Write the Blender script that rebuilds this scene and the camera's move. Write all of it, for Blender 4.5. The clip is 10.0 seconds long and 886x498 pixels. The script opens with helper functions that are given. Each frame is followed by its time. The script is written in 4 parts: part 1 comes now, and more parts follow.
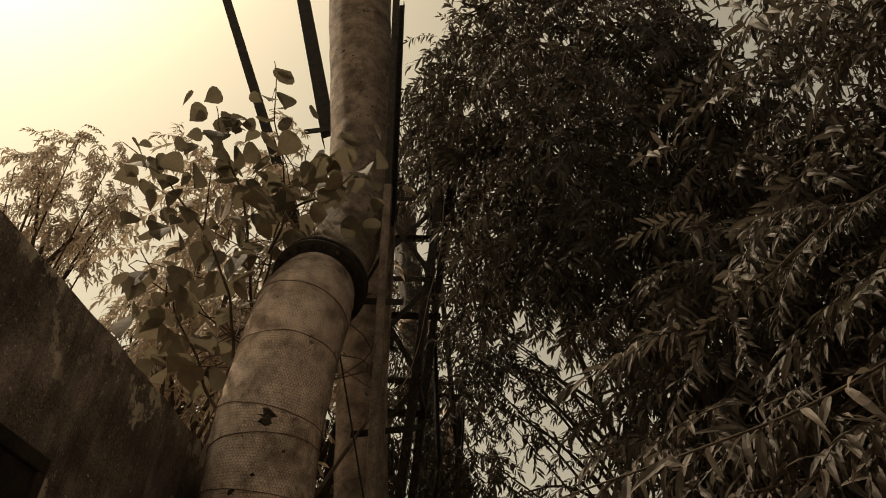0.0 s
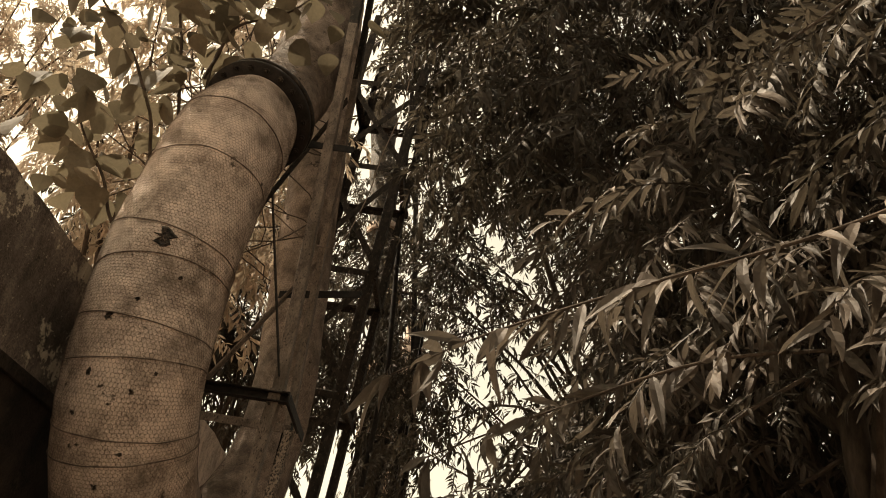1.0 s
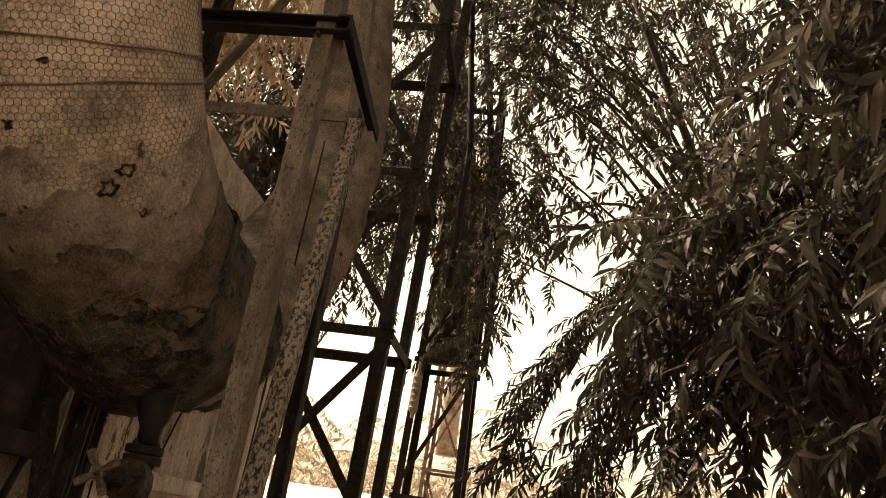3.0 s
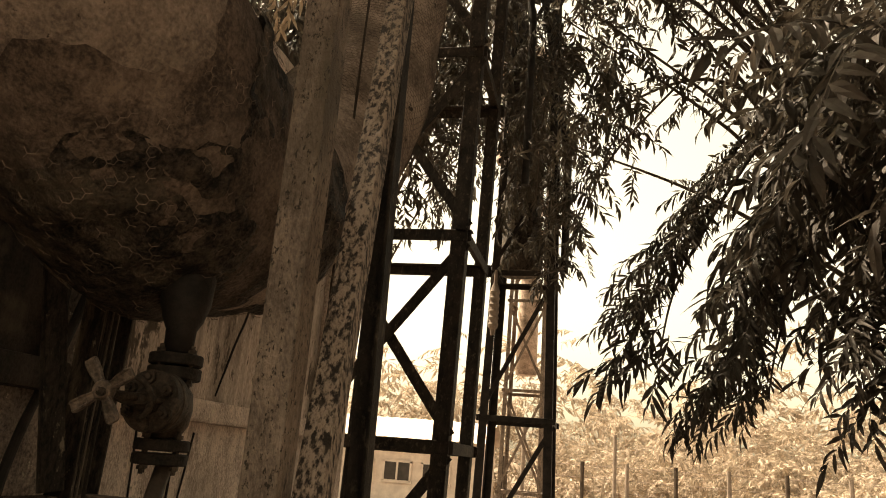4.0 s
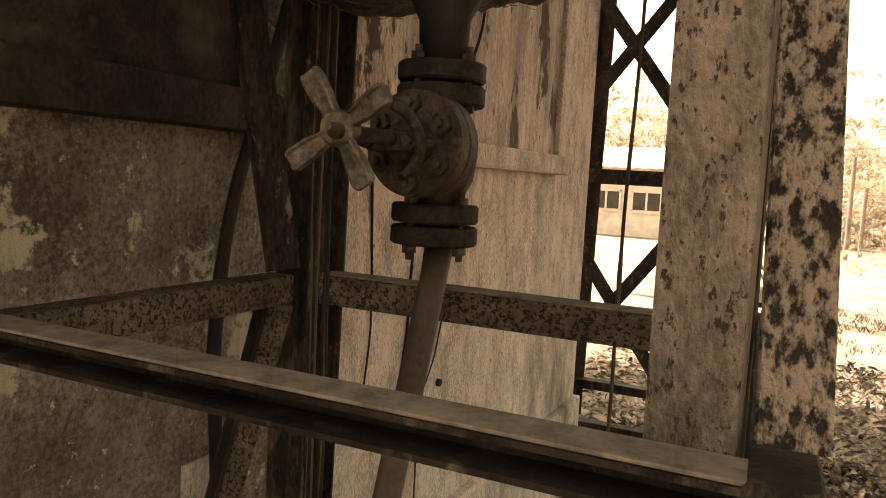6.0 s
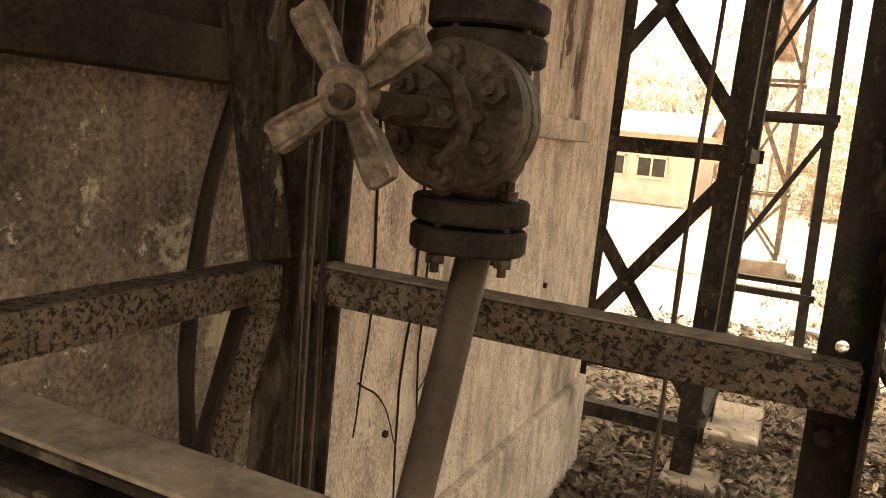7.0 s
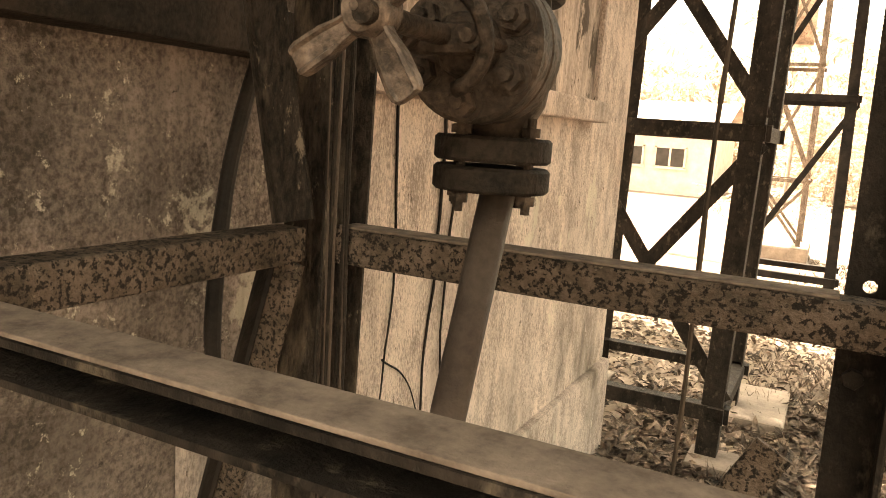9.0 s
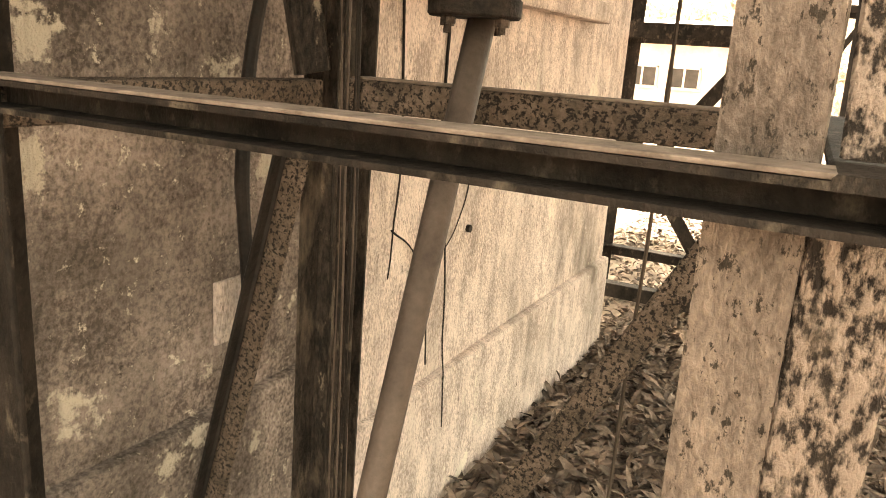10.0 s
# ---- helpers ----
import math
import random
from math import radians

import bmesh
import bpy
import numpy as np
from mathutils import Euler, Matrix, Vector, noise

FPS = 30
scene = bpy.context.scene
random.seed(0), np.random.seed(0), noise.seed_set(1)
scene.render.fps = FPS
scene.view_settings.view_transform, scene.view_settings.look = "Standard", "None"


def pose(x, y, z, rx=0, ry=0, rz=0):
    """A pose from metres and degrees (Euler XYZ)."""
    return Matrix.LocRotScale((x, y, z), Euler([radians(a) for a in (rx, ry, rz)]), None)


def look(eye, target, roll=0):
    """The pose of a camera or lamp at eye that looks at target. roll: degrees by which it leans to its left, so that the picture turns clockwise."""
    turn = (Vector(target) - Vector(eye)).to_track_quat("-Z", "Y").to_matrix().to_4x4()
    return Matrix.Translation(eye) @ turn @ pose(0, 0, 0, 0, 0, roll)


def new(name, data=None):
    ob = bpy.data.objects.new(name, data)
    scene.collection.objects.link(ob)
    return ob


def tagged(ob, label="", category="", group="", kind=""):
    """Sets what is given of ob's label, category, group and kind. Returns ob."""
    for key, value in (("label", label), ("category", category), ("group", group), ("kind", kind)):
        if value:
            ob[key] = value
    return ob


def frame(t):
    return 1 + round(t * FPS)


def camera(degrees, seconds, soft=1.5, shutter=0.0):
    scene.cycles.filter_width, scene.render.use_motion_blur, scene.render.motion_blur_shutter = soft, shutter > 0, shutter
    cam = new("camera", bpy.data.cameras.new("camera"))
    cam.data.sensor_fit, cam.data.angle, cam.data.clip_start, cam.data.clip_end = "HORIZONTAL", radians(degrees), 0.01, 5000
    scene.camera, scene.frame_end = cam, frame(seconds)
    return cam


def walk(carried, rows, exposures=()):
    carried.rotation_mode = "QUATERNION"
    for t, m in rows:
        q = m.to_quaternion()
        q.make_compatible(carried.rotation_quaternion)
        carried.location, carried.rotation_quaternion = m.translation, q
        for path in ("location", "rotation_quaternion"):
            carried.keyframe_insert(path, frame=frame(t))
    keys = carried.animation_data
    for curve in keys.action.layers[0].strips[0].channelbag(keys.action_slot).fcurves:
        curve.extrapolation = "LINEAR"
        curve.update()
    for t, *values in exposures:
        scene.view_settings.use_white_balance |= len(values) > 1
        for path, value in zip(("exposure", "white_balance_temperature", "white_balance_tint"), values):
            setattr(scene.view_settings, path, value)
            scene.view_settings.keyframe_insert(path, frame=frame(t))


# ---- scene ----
cam = camera(60.4, 10.0, 1.0)
# seconds, eye x y z, turn about x y z in degrees
ROWS = [
    (0, -0.086, 0.679, 1.736, 125.88, -4.84, 4.42),
    (0.5, -0.007, 1.167, 1.728, 124.69, -7.98, 1.35),
    (1, 0.067, 1.561, 1.684, 122.07, -9.3, 0.0),
    (1.2, 0.051, 1.734, 1.656, 120.05, -9.63, -0.21),
    (1.5, -0.02, 2.045, 1.649, 118.57, -9.73, -0.63),
    (2, -0.063, 2.443, 1.579, 116.38, -8.42, 0.63),
    (2.5, -0.133, 2.943, 1.578, 113.43, -9.04, 3.59),
    (2.7, -0.188, 3.099, 1.553, 112.6, -9.0, 4.23),
    (3.8, -0.429, 3.95, 1.533, 107.22, -5.15, 10.18),
    (4, -0.494, 4.048, 1.522, 105.62, -4.44, 11.21),
    (4.5, -0.644, 4.269, 1.559, 100.22, -0.09, 13.52),
    (5, -0.762, 4.495, 1.533, 93.25, -1.37, 20.8),
    (5.5, -0.875, 4.589, 1.531, 88.96, -2.56, 25.55),
    (6, -0.917, 4.617, 1.554, 84.61, -3.06, 26.02),
    (7.3, -1.079, 4.852, 1.575, 81.12, -6.06, 26.2),
    (7.5, -1.084, 4.858, 1.574, 81.24, -6.5, 26.21),
    (8, -1.087, 4.859, 1.581, 81.61, -6.8, 26.29),
    (8.5, -1.08, 4.84, 1.555, 81.75, -6.51, 26.61),
    (9, -1.049, 4.804, 1.526, 80.99, -3.92, 27.38),
    (9.5, -1.016, 4.744, 1.478, 80.0, -3.56, 27.74),
    (10, -0.936, 4.643, 1.436, 75.46, -3.73, 28.22),
]
EXPOSURES = [(0.0, -0.35, 8900, 13), (1.0, 0.85, 8500, 13), (2.0, 1.4, 8600, 13), (2.7, 1.35, 8700, 13), (4.0, 1.35, 8900, 13), (5.0, 1.8, 8900, 13), (6.0, 2.35, 8500, 13), (7.5, 3.0, 8500, 13), (9.0, 3.35, 8400, 13), (10.0, 3.9, 8000, 13)]
walk(cam, [(t, pose(x, y, z, a, b, c)) for t, x, y, z, a, b, c in ROWS], EXPOSURES)

# ---- light ----
world = bpy.data.worlds.new("sky")
scene.world = world
world.use_nodes = True
wn = world.node_tree
sky = wn.nodes.new("ShaderNodeTexSky")
sky.sky_type = "NISHITA"
sky.sun_disc = False
SUN_EL, SUN_AZ = 55.0, -72.0
sky.sun_elevation, sky.sun_rotation = radians(SUN_EL), radians(SUN_AZ)
sky.air_density, sky.dust_density, sky.ozone_density = 1.0, 4.0, 0.6
haze = wn.nodes.new("ShaderNodeHueSaturation")
haze.inputs["Saturation"].default_value = 0.35
wn.links.new(sky.outputs[0], haze.inputs["Color"])
dusty = wn.nodes.new("ShaderNodeMix")
dusty.data_type, dusty.blend_type = "RGBA", "MULTIPLY"
dusty.inputs[0].default_value, dusty.inputs[7].default_value = 1.0, (0.98, 0.96, 0.79, 1)
wn.links.new(haze.outputs[0], dusty.inputs[6])
wn.links.new(dusty.outputs[2], wn.nodes["Background"].inputs[0])
wn.nodes["Background"].inputs[1].default_value = 0.15
sun = new("sun", bpy.data.lights.new("sun", "SUN"))
sun.data.energy, sun.data.angle, sun.data.color = 5.0, radians(0.6), (1.0, 0.95, 0.86)
az, el = radians(SUN_AZ), radians(SUN_EL)
SUN_DIR = Vector((math.sin(az) * math.cos(el), math.cos(az) * math.cos(el), math.sin(el)))
sun.matrix_world = look(SUN_DIR * 40, (0, 0, 0))


# ---- materials ----
def material(name, dark, light, scale=8.0, rough=0.8, bump=0.3, stain=None, stain_scale=1.5, stain_amount=0.5, metal=0.0,
             stretch=(1, 1, 1), fine=60.0, contrast=(0.35, 0.7), streak=0.0, random_tone=0.0, grain=0.35, peel=None, flecks=None, scuffs=None):
    """Two noises mix dark and light; a larger third one lays stains over them, and a stretched one runs streaks down."""
    m = bpy.data.materials.new(name)
    m.use_nodes = True
    nt = m.node_tree
    n, l = nt.nodes, nt.links
    p = n["Principled BSDF"]
    dark, light = ((c[0], c[1] * 0.945, c[2]) for c in (dark, light))
    tc = n.new("ShaderNodeTexCoord")
    mp = n.new("ShaderNodeMapping")
    mp.inputs["Scale"].default_value = stretch
    l.new(tc.outputs["Object"], mp.inputs["Vector"])

    def tex(s, detail=6.0, vec=mp):
        t = n.new("ShaderNodeTexNoise")
        t.inputs["Scale"].default_value, t.inputs["Detail"].default_value = s, detail
        t.inputs["Roughness"].default_value = 0.65
        l.new(vec.outputs[0], t.inputs["Vector"])
        return t

    def ramp(src, lo, hi):
        r = n.new("ShaderNodeValToRGB")
        r.color_ramp.elements[0].position, r.color_ramp.elements[1].position = lo, hi
        l.new(src, r.inputs[0])
        return r

    def mix(fac, a, b):
        x = n.new("ShaderNodeMix")
        x.data_type = "RGBA"
        if isinstance(fac, float):
            x.inputs[0].default_value = fac
        else:
            l.new(fac, x.inputs[0])
        for k, v in ((6, a), (7, b)):
            if isinstance(v, tuple):
                x.inputs[k].default_value = (*v, 1)
            else:
                l.new(v, x.inputs[k])
        return x.outputs[2]

    base = tex(scale)
    small = tex(fine, 4.0)
    add = n.new("ShaderNodeMath")
    add.operation = "MULTIPLY_ADD"
    l.new(small.outputs[0], add.inputs[0])
    add.inputs[1].default_value = grain
    l.new(base.outputs[0], add.inputs[2])
    sub = n.new("ShaderNodeMath")
    sub.operation = "SUBTRACT"
    l.new(add.outputs[0], sub.inputs[0])
    sub.inputs[1].default_value = grain * 0.5
    col = mix(ramp(sub.outputs[0], *contrast).outputs[0], dark, light)
    if stain:
        big = tex(stain_scale, 8.0)
        r = ramp(big.outputs[0], 0.62 - 0.28 * stain_amount, 0.70)
        col = mix(r.outputs[0], col, stain)
    if peel:
        flakes = tex(peel[1], 12.0)
        flakes.inputs["Roughness"].default_value = 0.72
        col = mix(ramp(flakes.outputs[0], peel[2], peel[2] + 0.025).outputs[0], col, peel[0])
    for layer in (flecks, scuffs):
        if layer:
            spots = tex(layer[1], 9.0)
            spots.inputs["Roughness"].default_value = 0.8
            col = mix(ramp(spots.outputs[0], layer[2], layer[2] + 0.05).outputs[0], col, layer[0])
    if streak:
        sm = n.new("ShaderNodeMapping")
        sm.inputs["Scale"].default_value = (9, 9, 0.55)
        l.new(tc.outputs["Object"], sm.inputs["Vector"])
        r = ramp(tex(1.0, 5.0, sm).outputs[0], 0.42, 0.66)
        k = n.new("ShaderNodeMath")
        k.operation = "MULTIPLY"
        k.inputs[1].default_value = streak
        l.new(r.outputs[0], k.inputs[0])
        col = mix(k.outputs[0], col, tuple(c * 0.35 for c in dark))
    if random_tone:
        oi = n.new("ShaderNodeNewGeometry")
        r = n.new("ShaderNodeMapRange")
        r.inputs["To Min"].default_value, r.inputs["To Max"].default_value = 1 - random_tone, 1 + random_tone
        l.new(oi.outputs["Random Per Island"], r.inputs["Value"])
        h = n.new("ShaderNodeHueSaturation")
        l.new(r.outputs[0], h.inputs["Value"])
        l.new(col, h.inputs["Color"])
        col = h.outputs[0]
    l.new(col, p.inputs["Base Color"])
    p.inputs["Roughness"].default_value, p.inputs["Metallic"].default_value = rough, metal
    p.inputs["Specular IOR Level"].default_value = 0.18 if rough > 0.58 else 0.4
    if bump:
        b = n.new("ShaderNodeBump")
        b.inputs["Strength"].default_value, b.inputs["Distance"].default_value = min(1.0, bump), 0.012
        l.new(sub.outputs[0], b.inputs["Height"])
        l.new(b.outputs[0], p.inputs["Normal"])
    return m


def leaf_material(name, dark, light, gloss=0.5):
    dark, light = ((c[0], c[1] * 0.94, c[2]) for c in (dark, light))
    m = material(name, dark, light, 3.0, gloss, 0.0, random_tone=0.45)
    p = m.node_tree.nodes["Principled BSDF"]
    tr = m.node_tree.nodes.new("ShaderNodeBsdfTranslucent")
    tr.inputs[0].default_value = (*[min(1, c * 1.6) for c in light], 1)
    mx = m.node_tree.nodes.new("ShaderNodeMixShader")
    mx.inputs[0].default_value = 0.18
    out = m.node_tree.nodes["Material Output"]
    m.node_tree.links.new(p.outputs[0], mx.inputs[1])
    m.node_tree.links.new(tr.outputs[0], mx.inputs[2])
    m.node_tree.links.new(mx.outputs[0], out.inputs[0])
    return m


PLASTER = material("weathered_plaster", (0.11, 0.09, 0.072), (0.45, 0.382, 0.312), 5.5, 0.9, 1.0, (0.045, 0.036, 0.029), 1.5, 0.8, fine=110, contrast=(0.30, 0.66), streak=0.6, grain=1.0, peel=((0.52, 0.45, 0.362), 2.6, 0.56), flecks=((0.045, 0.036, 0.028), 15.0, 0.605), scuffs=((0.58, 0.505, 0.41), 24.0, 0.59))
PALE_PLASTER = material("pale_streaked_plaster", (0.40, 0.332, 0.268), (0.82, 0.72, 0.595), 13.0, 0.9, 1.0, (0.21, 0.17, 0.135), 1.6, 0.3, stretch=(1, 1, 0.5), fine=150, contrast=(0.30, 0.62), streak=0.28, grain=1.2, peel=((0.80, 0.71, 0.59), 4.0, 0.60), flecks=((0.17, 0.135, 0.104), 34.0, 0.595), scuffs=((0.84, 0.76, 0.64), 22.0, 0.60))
PEELED_PANEL = material("peeled_panel", (0.42, 0.348, 0.28), (0.76, 0.66, 0.54), 6.0, 0.9, 1.0, (0.12, 0.095, 0.074), 2.6, 0.55, stretch=(1, 1, 0.4), fine=110, contrast=(0.32, 0.62), streak=0.7, grain=1.0, peel=((0.085, 0.067, 0.052), 3.6, 0.55), flecks=((0.13, 0.10, 0.078), 24.0, 0.58))
PLASTER_TOP = material("mossy_coping", (0.05, 0.045, 0.03), (0.14, 0.115, 0.085), 6.0, 0.95, 0.6)
INSULATION = material("pipe_plaster", (0.31, 0.245, 0.19), (0.76, 0.64, 0.515), 7.0, 0.9, 0.8, (0.075, 0.056, 0.041), 3.2, 0.5, fine=120, contrast=(0.30, 0.64), grain=0.9, peel=((0.07, 0.053, 0.04), 11.0, 0.625), flecks=((0.17, 0.13, 0.10), 26.0, 0.585))
# the lagging in darker tones, for the shade behind the stand
SHADED_RISER = material("shaded_riser_plaster", (0.16, 0.128, 0.10), (0.52, 0.43, 0.34), 7.0, 0.9, 0.8, (0.06, 0.046, 0.035), 2.6, 0.6, fine=120, contrast=(0.32, 0.66), grain=0.7, peel=((0.05, 0.038, 0.029), 9.0, 0.62))
# stained plasters in darkening steps that carry the pipe's shade in their colour
HALF_SHADED = material("half_shaded_plaster", (0.18, 0.142, 0.11), (0.52, 0.43, 0.34), 8.0, 0.9, 0.9, (0.065, 0.05, 0.038), 3.4, 0.6, fine=120, contrast=(0.3, 0.66), grain=0.9, peel=((0.05, 0.038, 0.029), 11.0, 0.61), flecks=((0.12, 0.093, 0.072), 22.0, 0.57))
SHADED_LAGGING = material("shaded_lagging", (0.10, 0.08, 0.062), (0.32, 0.262, 0.207), 9.0, 0.9, 0.9, (0.05, 0.038, 0.029), 4.0, 0.6, fine=120, contrast=(0.3, 0.66), grain=0.7, peel=((0.04, 0.03, 0.022), 12.0, 0.60))
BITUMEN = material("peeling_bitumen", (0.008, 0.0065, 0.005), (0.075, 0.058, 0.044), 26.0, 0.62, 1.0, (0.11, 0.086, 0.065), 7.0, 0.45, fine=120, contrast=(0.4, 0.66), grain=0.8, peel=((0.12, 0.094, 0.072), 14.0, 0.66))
DEEP_SHADED = material("deep_shaded_plaster", (0.045, 0.034, 0.026), (0.20, 0.157, 0.12), 11.0, 0.85, 0.9, (0.02, 0.015, 0.012), 5.0, 0.5, fine=120, grain=0.7)
WIRE = material("rusty_wire", (0.09, 0.07, 0.053), (0.24, 0.19, 0.145), 14.0, 0.6, 0.0, metal=0.3)
RUST = material("rusty_steel", (0.007, 0.0055, 0.004), (0.036, 0.028, 0.021), 16.0, 0.75, 0.7, (0.10, 0.078, 0.058), 34.0, 0.22, stretch=(1, 1, 0.6), fine=120)
FLAKED = material("flaking_painted_steel", (0.026, 0.02, 0.015), (0.32, 0.256, 0.194), 85.0, 0.65, 0.9, (0.05, 0.038, 0.028), 60.0, 0.2, stretch=(1, 1, 0.5), fine=130, contrast=(0.41, 0.56), grain=0.8)
# paler lance leaves; light on the near foliage is put into this colour
LIT_LEAF = leaf_material("lit_lance_leaves", (0.042, 0.038, 0.027), (0.105, 0.092, 0.067), 0.6)
BARE = material("old_grey_paint", (0.095, 0.075, 0.057), (0.27, 0.217, 0.165), 15.0, 0.62, 0.7, (0.085, 0.065, 0.048), 4.0, 0.3, stretch=(1, 1, 0.5), fine=150, grain=0.6, peel=((0.035, 0.026, 0.019), 130.0, 0.568))
SPECKLED = material("speckled_rust", (0.09, 0.07, 0.05), (0.18, 0.14, 0.103), 30.0, 0.7, 0.9, (0.05, 0.038, 0.028), 10.0, 0.4, fine=150, grain=0.7, peel=((0.018, 0.013, 0.010), 135.0, 0.515), flecks=((0.22, 0.172, 0.13), 90.0, 0.60))
IRON = material("cast_iron", (0.018, 0.014, 0.010), (0.10, 0.075, 0.054), 38.0, 0.6, 0.4, (0.018, 0.013, 0.010), 22.0, 0.45, metal=0.3, fine=170, grain=0.7, peel=((0.24, 0.185, 0.135), 45.0, 0.66))
LEG_RUST = material("dark_pitted_steel", (0.010, 0.008, 0.006), (0.05, 0.039, 0.029), 22.0, 0.75, 0.8, (0.13, 0.10, 0.075), 16.0, 0.3, stretch=(1, 1, 0.4), fine=140, grain=0.9, flecks=((0.19, 0.15, 0.115), 34.0, 0.60), scuffs=((0.008, 0.006, 0.005), 12.0, 0.58))
BLACK_STEEL = material("dark_steel", (0.008, 0.007, 0.006), (0.03, 0.024, 0.019), 12.0, 0.7, 0.4, fine=90)
WORN_IRON = material("worn_iron", (0.045, 0.034, 0.025), (0.21, 0.162, 0.12), 45.0, 0.45, 0.3, (0.03, 0.023, 0.017), 26.0, 0.35, metal=0.3, fine=170, grain=0.7, peel=((0.36, 0.29, 0.22), 50.0, 0.64))
RUST_BLACK = material("black_iron", (0.007, 0.0055, 0.004), (0.034, 0.026, 0.019), 30.0, 0.72, 0.4, fine=150, grain=0.7, peel=((0.13, 0.10, 0.073), 40.0, 0.68))
SOIL = material("dusty_soil", (0.12, 0.096, 0.072), (0.33, 0.27, 0.205), 2.0, 0.95, 0.5, (0.12, 0.095, 0.07), 0.5, 0.35, fine=30)
# dark shutter boards; the shade over the left bays is in this colour too
SHADED_BOARD = material("shaded_boards", (0.010, 0.008, 0.006), (0.05, 0.038, 0.028), 6.0, 0.8, 0.7, (0.08, 0.062, 0.046), 5.0, 0.15, fine=110, grain=0.6, streak=0.5)
DUST = material("dust", (0.11, 0.087, 0.066), (0.26, 0.21, 0.16), 28.0, 0.95, 0.3, fine=120)
STEEL_PIPE = material("grey_pipe", (0.055, 0.042, 0.032), (0.12, 0.093, 0.07), 9.0, 0.6, 0.4, fine=120)
LITTER = material("dry_leaves", (0.028, 0.021, 0.015), (0.23, 0.18, 0.132), 7.0, 0.8, 0.3, random_tone=0.55)
CONCRETE = material("grey_concrete", (0.15, 0.125, 0.098), (0.30, 0.255, 0.20), 5.0, 0.9, 0.5, fine=60)
BARK = material("bark", (0.03, 0.024, 0.018), (0.10, 0.078, 0.057), 12.0, 0.9, 0.8, stretch=(1, 1, 0.3))
LEAF = leaf_material("lance_leaves", (0.024, 0.022, 0.015), (0.060, 0.053, 0.037), 0.6)
BROAD_LEAF = leaf_material("broad_leaves", (0.06, 0.055, 0.035), (0.14, 0.125, 0.08), 0.75)
# pale leaves of scrub and back trees, the sun's brightness put into the colour
SUNLIT_LEAF = leaf_material("sunlit_scrub", (0.23, 0.205, 0.14), (0.46, 0.41, 0.295), 0.6)
WHITEWASH = material("whitewash", (0.5, 0.44, 0.36), (0.72, 0.65, 0.53), 3.0, 0.9, 0.3)
GLASS_DARK = material("dark_window", (0.02, 0.017, 0.014), (0.05, 0.042, 0.034), 3.0, 0.25, 0.0)


# ---- helpers of this scene ----
def mesh_of(name, bm, mat):
    me = bpy.data.meshes.new(name)
    bm.to_mesh(me)
    bm.free()
    me.materials.append(mat)
    return me


def thing(name, label, category, group="", kind="", at=(0, 0, 0)):
    ob = new(name)
    ob.location = at
    ob.empty_display_size = 0.1
    return tagged(ob, label, category, group, kind)


def part(name, bm, mat, parent=None, label="", smooth=False):
    """Links a bmesh, in world coordinates, as one mesh object under parent."""
    if smooth:
        for fc in bm.faces:
            fc.smooth = True
    ob = new(name, mesh_of(name, bm, mat))
    if parent:
        ob.parent = parent
        o = Vector((0, 0, 0))
        q = parent
        while q:
            o += q.location
            q = q.parent
        ob.location = -o
    return tagged(ob, label) if label else ob


def box(bm, lo, hi, bevel=0.0):
    r = bmesh.ops.create_cube(bm, size=1.0, matrix=Matrix.Translation([(a + b) / 2 for a, b in zip(lo, hi)]) @ Matrix.Diagonal([b - a for a, b in zip(lo, hi)] + [1]))
    if bevel:
        es = list({e for v in r["verts"] for e in v.link_edges})
        bmesh.ops.bevel(bm, geom=es, offset=bevel, segments=2, affect="EDGES", profile=0.6)
    return bm


def axes(p, q, hint=(0, 0, 1)):
    d = (Vector(q) - Vector(p)).normalized()
    h = Vector(hint)
    if abs(d.dot(h)) > 0.97:
        h = Vector((0, 1, 0))
    u = d.cross(h).normalized()
    return d, u, u.cross(d).normalized()


def extrude_profile(bm, prof, p, q, u, v, cuts=1):
    """Sweeps a closed 2D profile, given along u and v, from p to q."""
    p, q, u, v = Vector(p), Vector(q), Vector(u), Vector(v)
    rings = []
    for i in range(cuts + 1):
        c = p.lerp(q, i / cuts)
        rings.append([bm.verts.new(c + u * a + v * b) for a, b in prof])
    k = len(prof)
    for r0, r1 in zip(rings, rings[1:]):
        for i in range(k):
            bm.faces.new((r0[i], r0[(i + 1) % k], r1[(i + 1) % k], r1[i]))
    bm.faces.new(rings[0][::-1])
    bm.faces.new(rings[-1])
    bmesh.ops.recalc_face_normals(bm, faces=bm.faces[:])
    return bm


def angle_iron(p, q, u, v, w=0.06, w2=None, th=0.007):
    """An L section from p to q: its heel runs along p q, its flanges point along u and v."""
    w2 = w2 or w
    e = th * 0.35
    prof = [(0, e), (e, 0), (w - e, 0), (w, e), (w, th), (th * 1.6, th), (th, th * 1.6), (th, w2), (e, w2), (0, w2 - e)]
    return extrude_profile(bmesh.new(), prof, p, q, u, v)


def flat_bar(p, q, w=0.05, th=0.007, hint=(0, 0, 1)):
    d, u, v = axes(p, q, hint)
    a, b = th / 2, w / 2
    return extrude_profile(bmesh.new(), [(-a, -b), (a, -b), (a, b), (-a, b)], p, q, u, v)


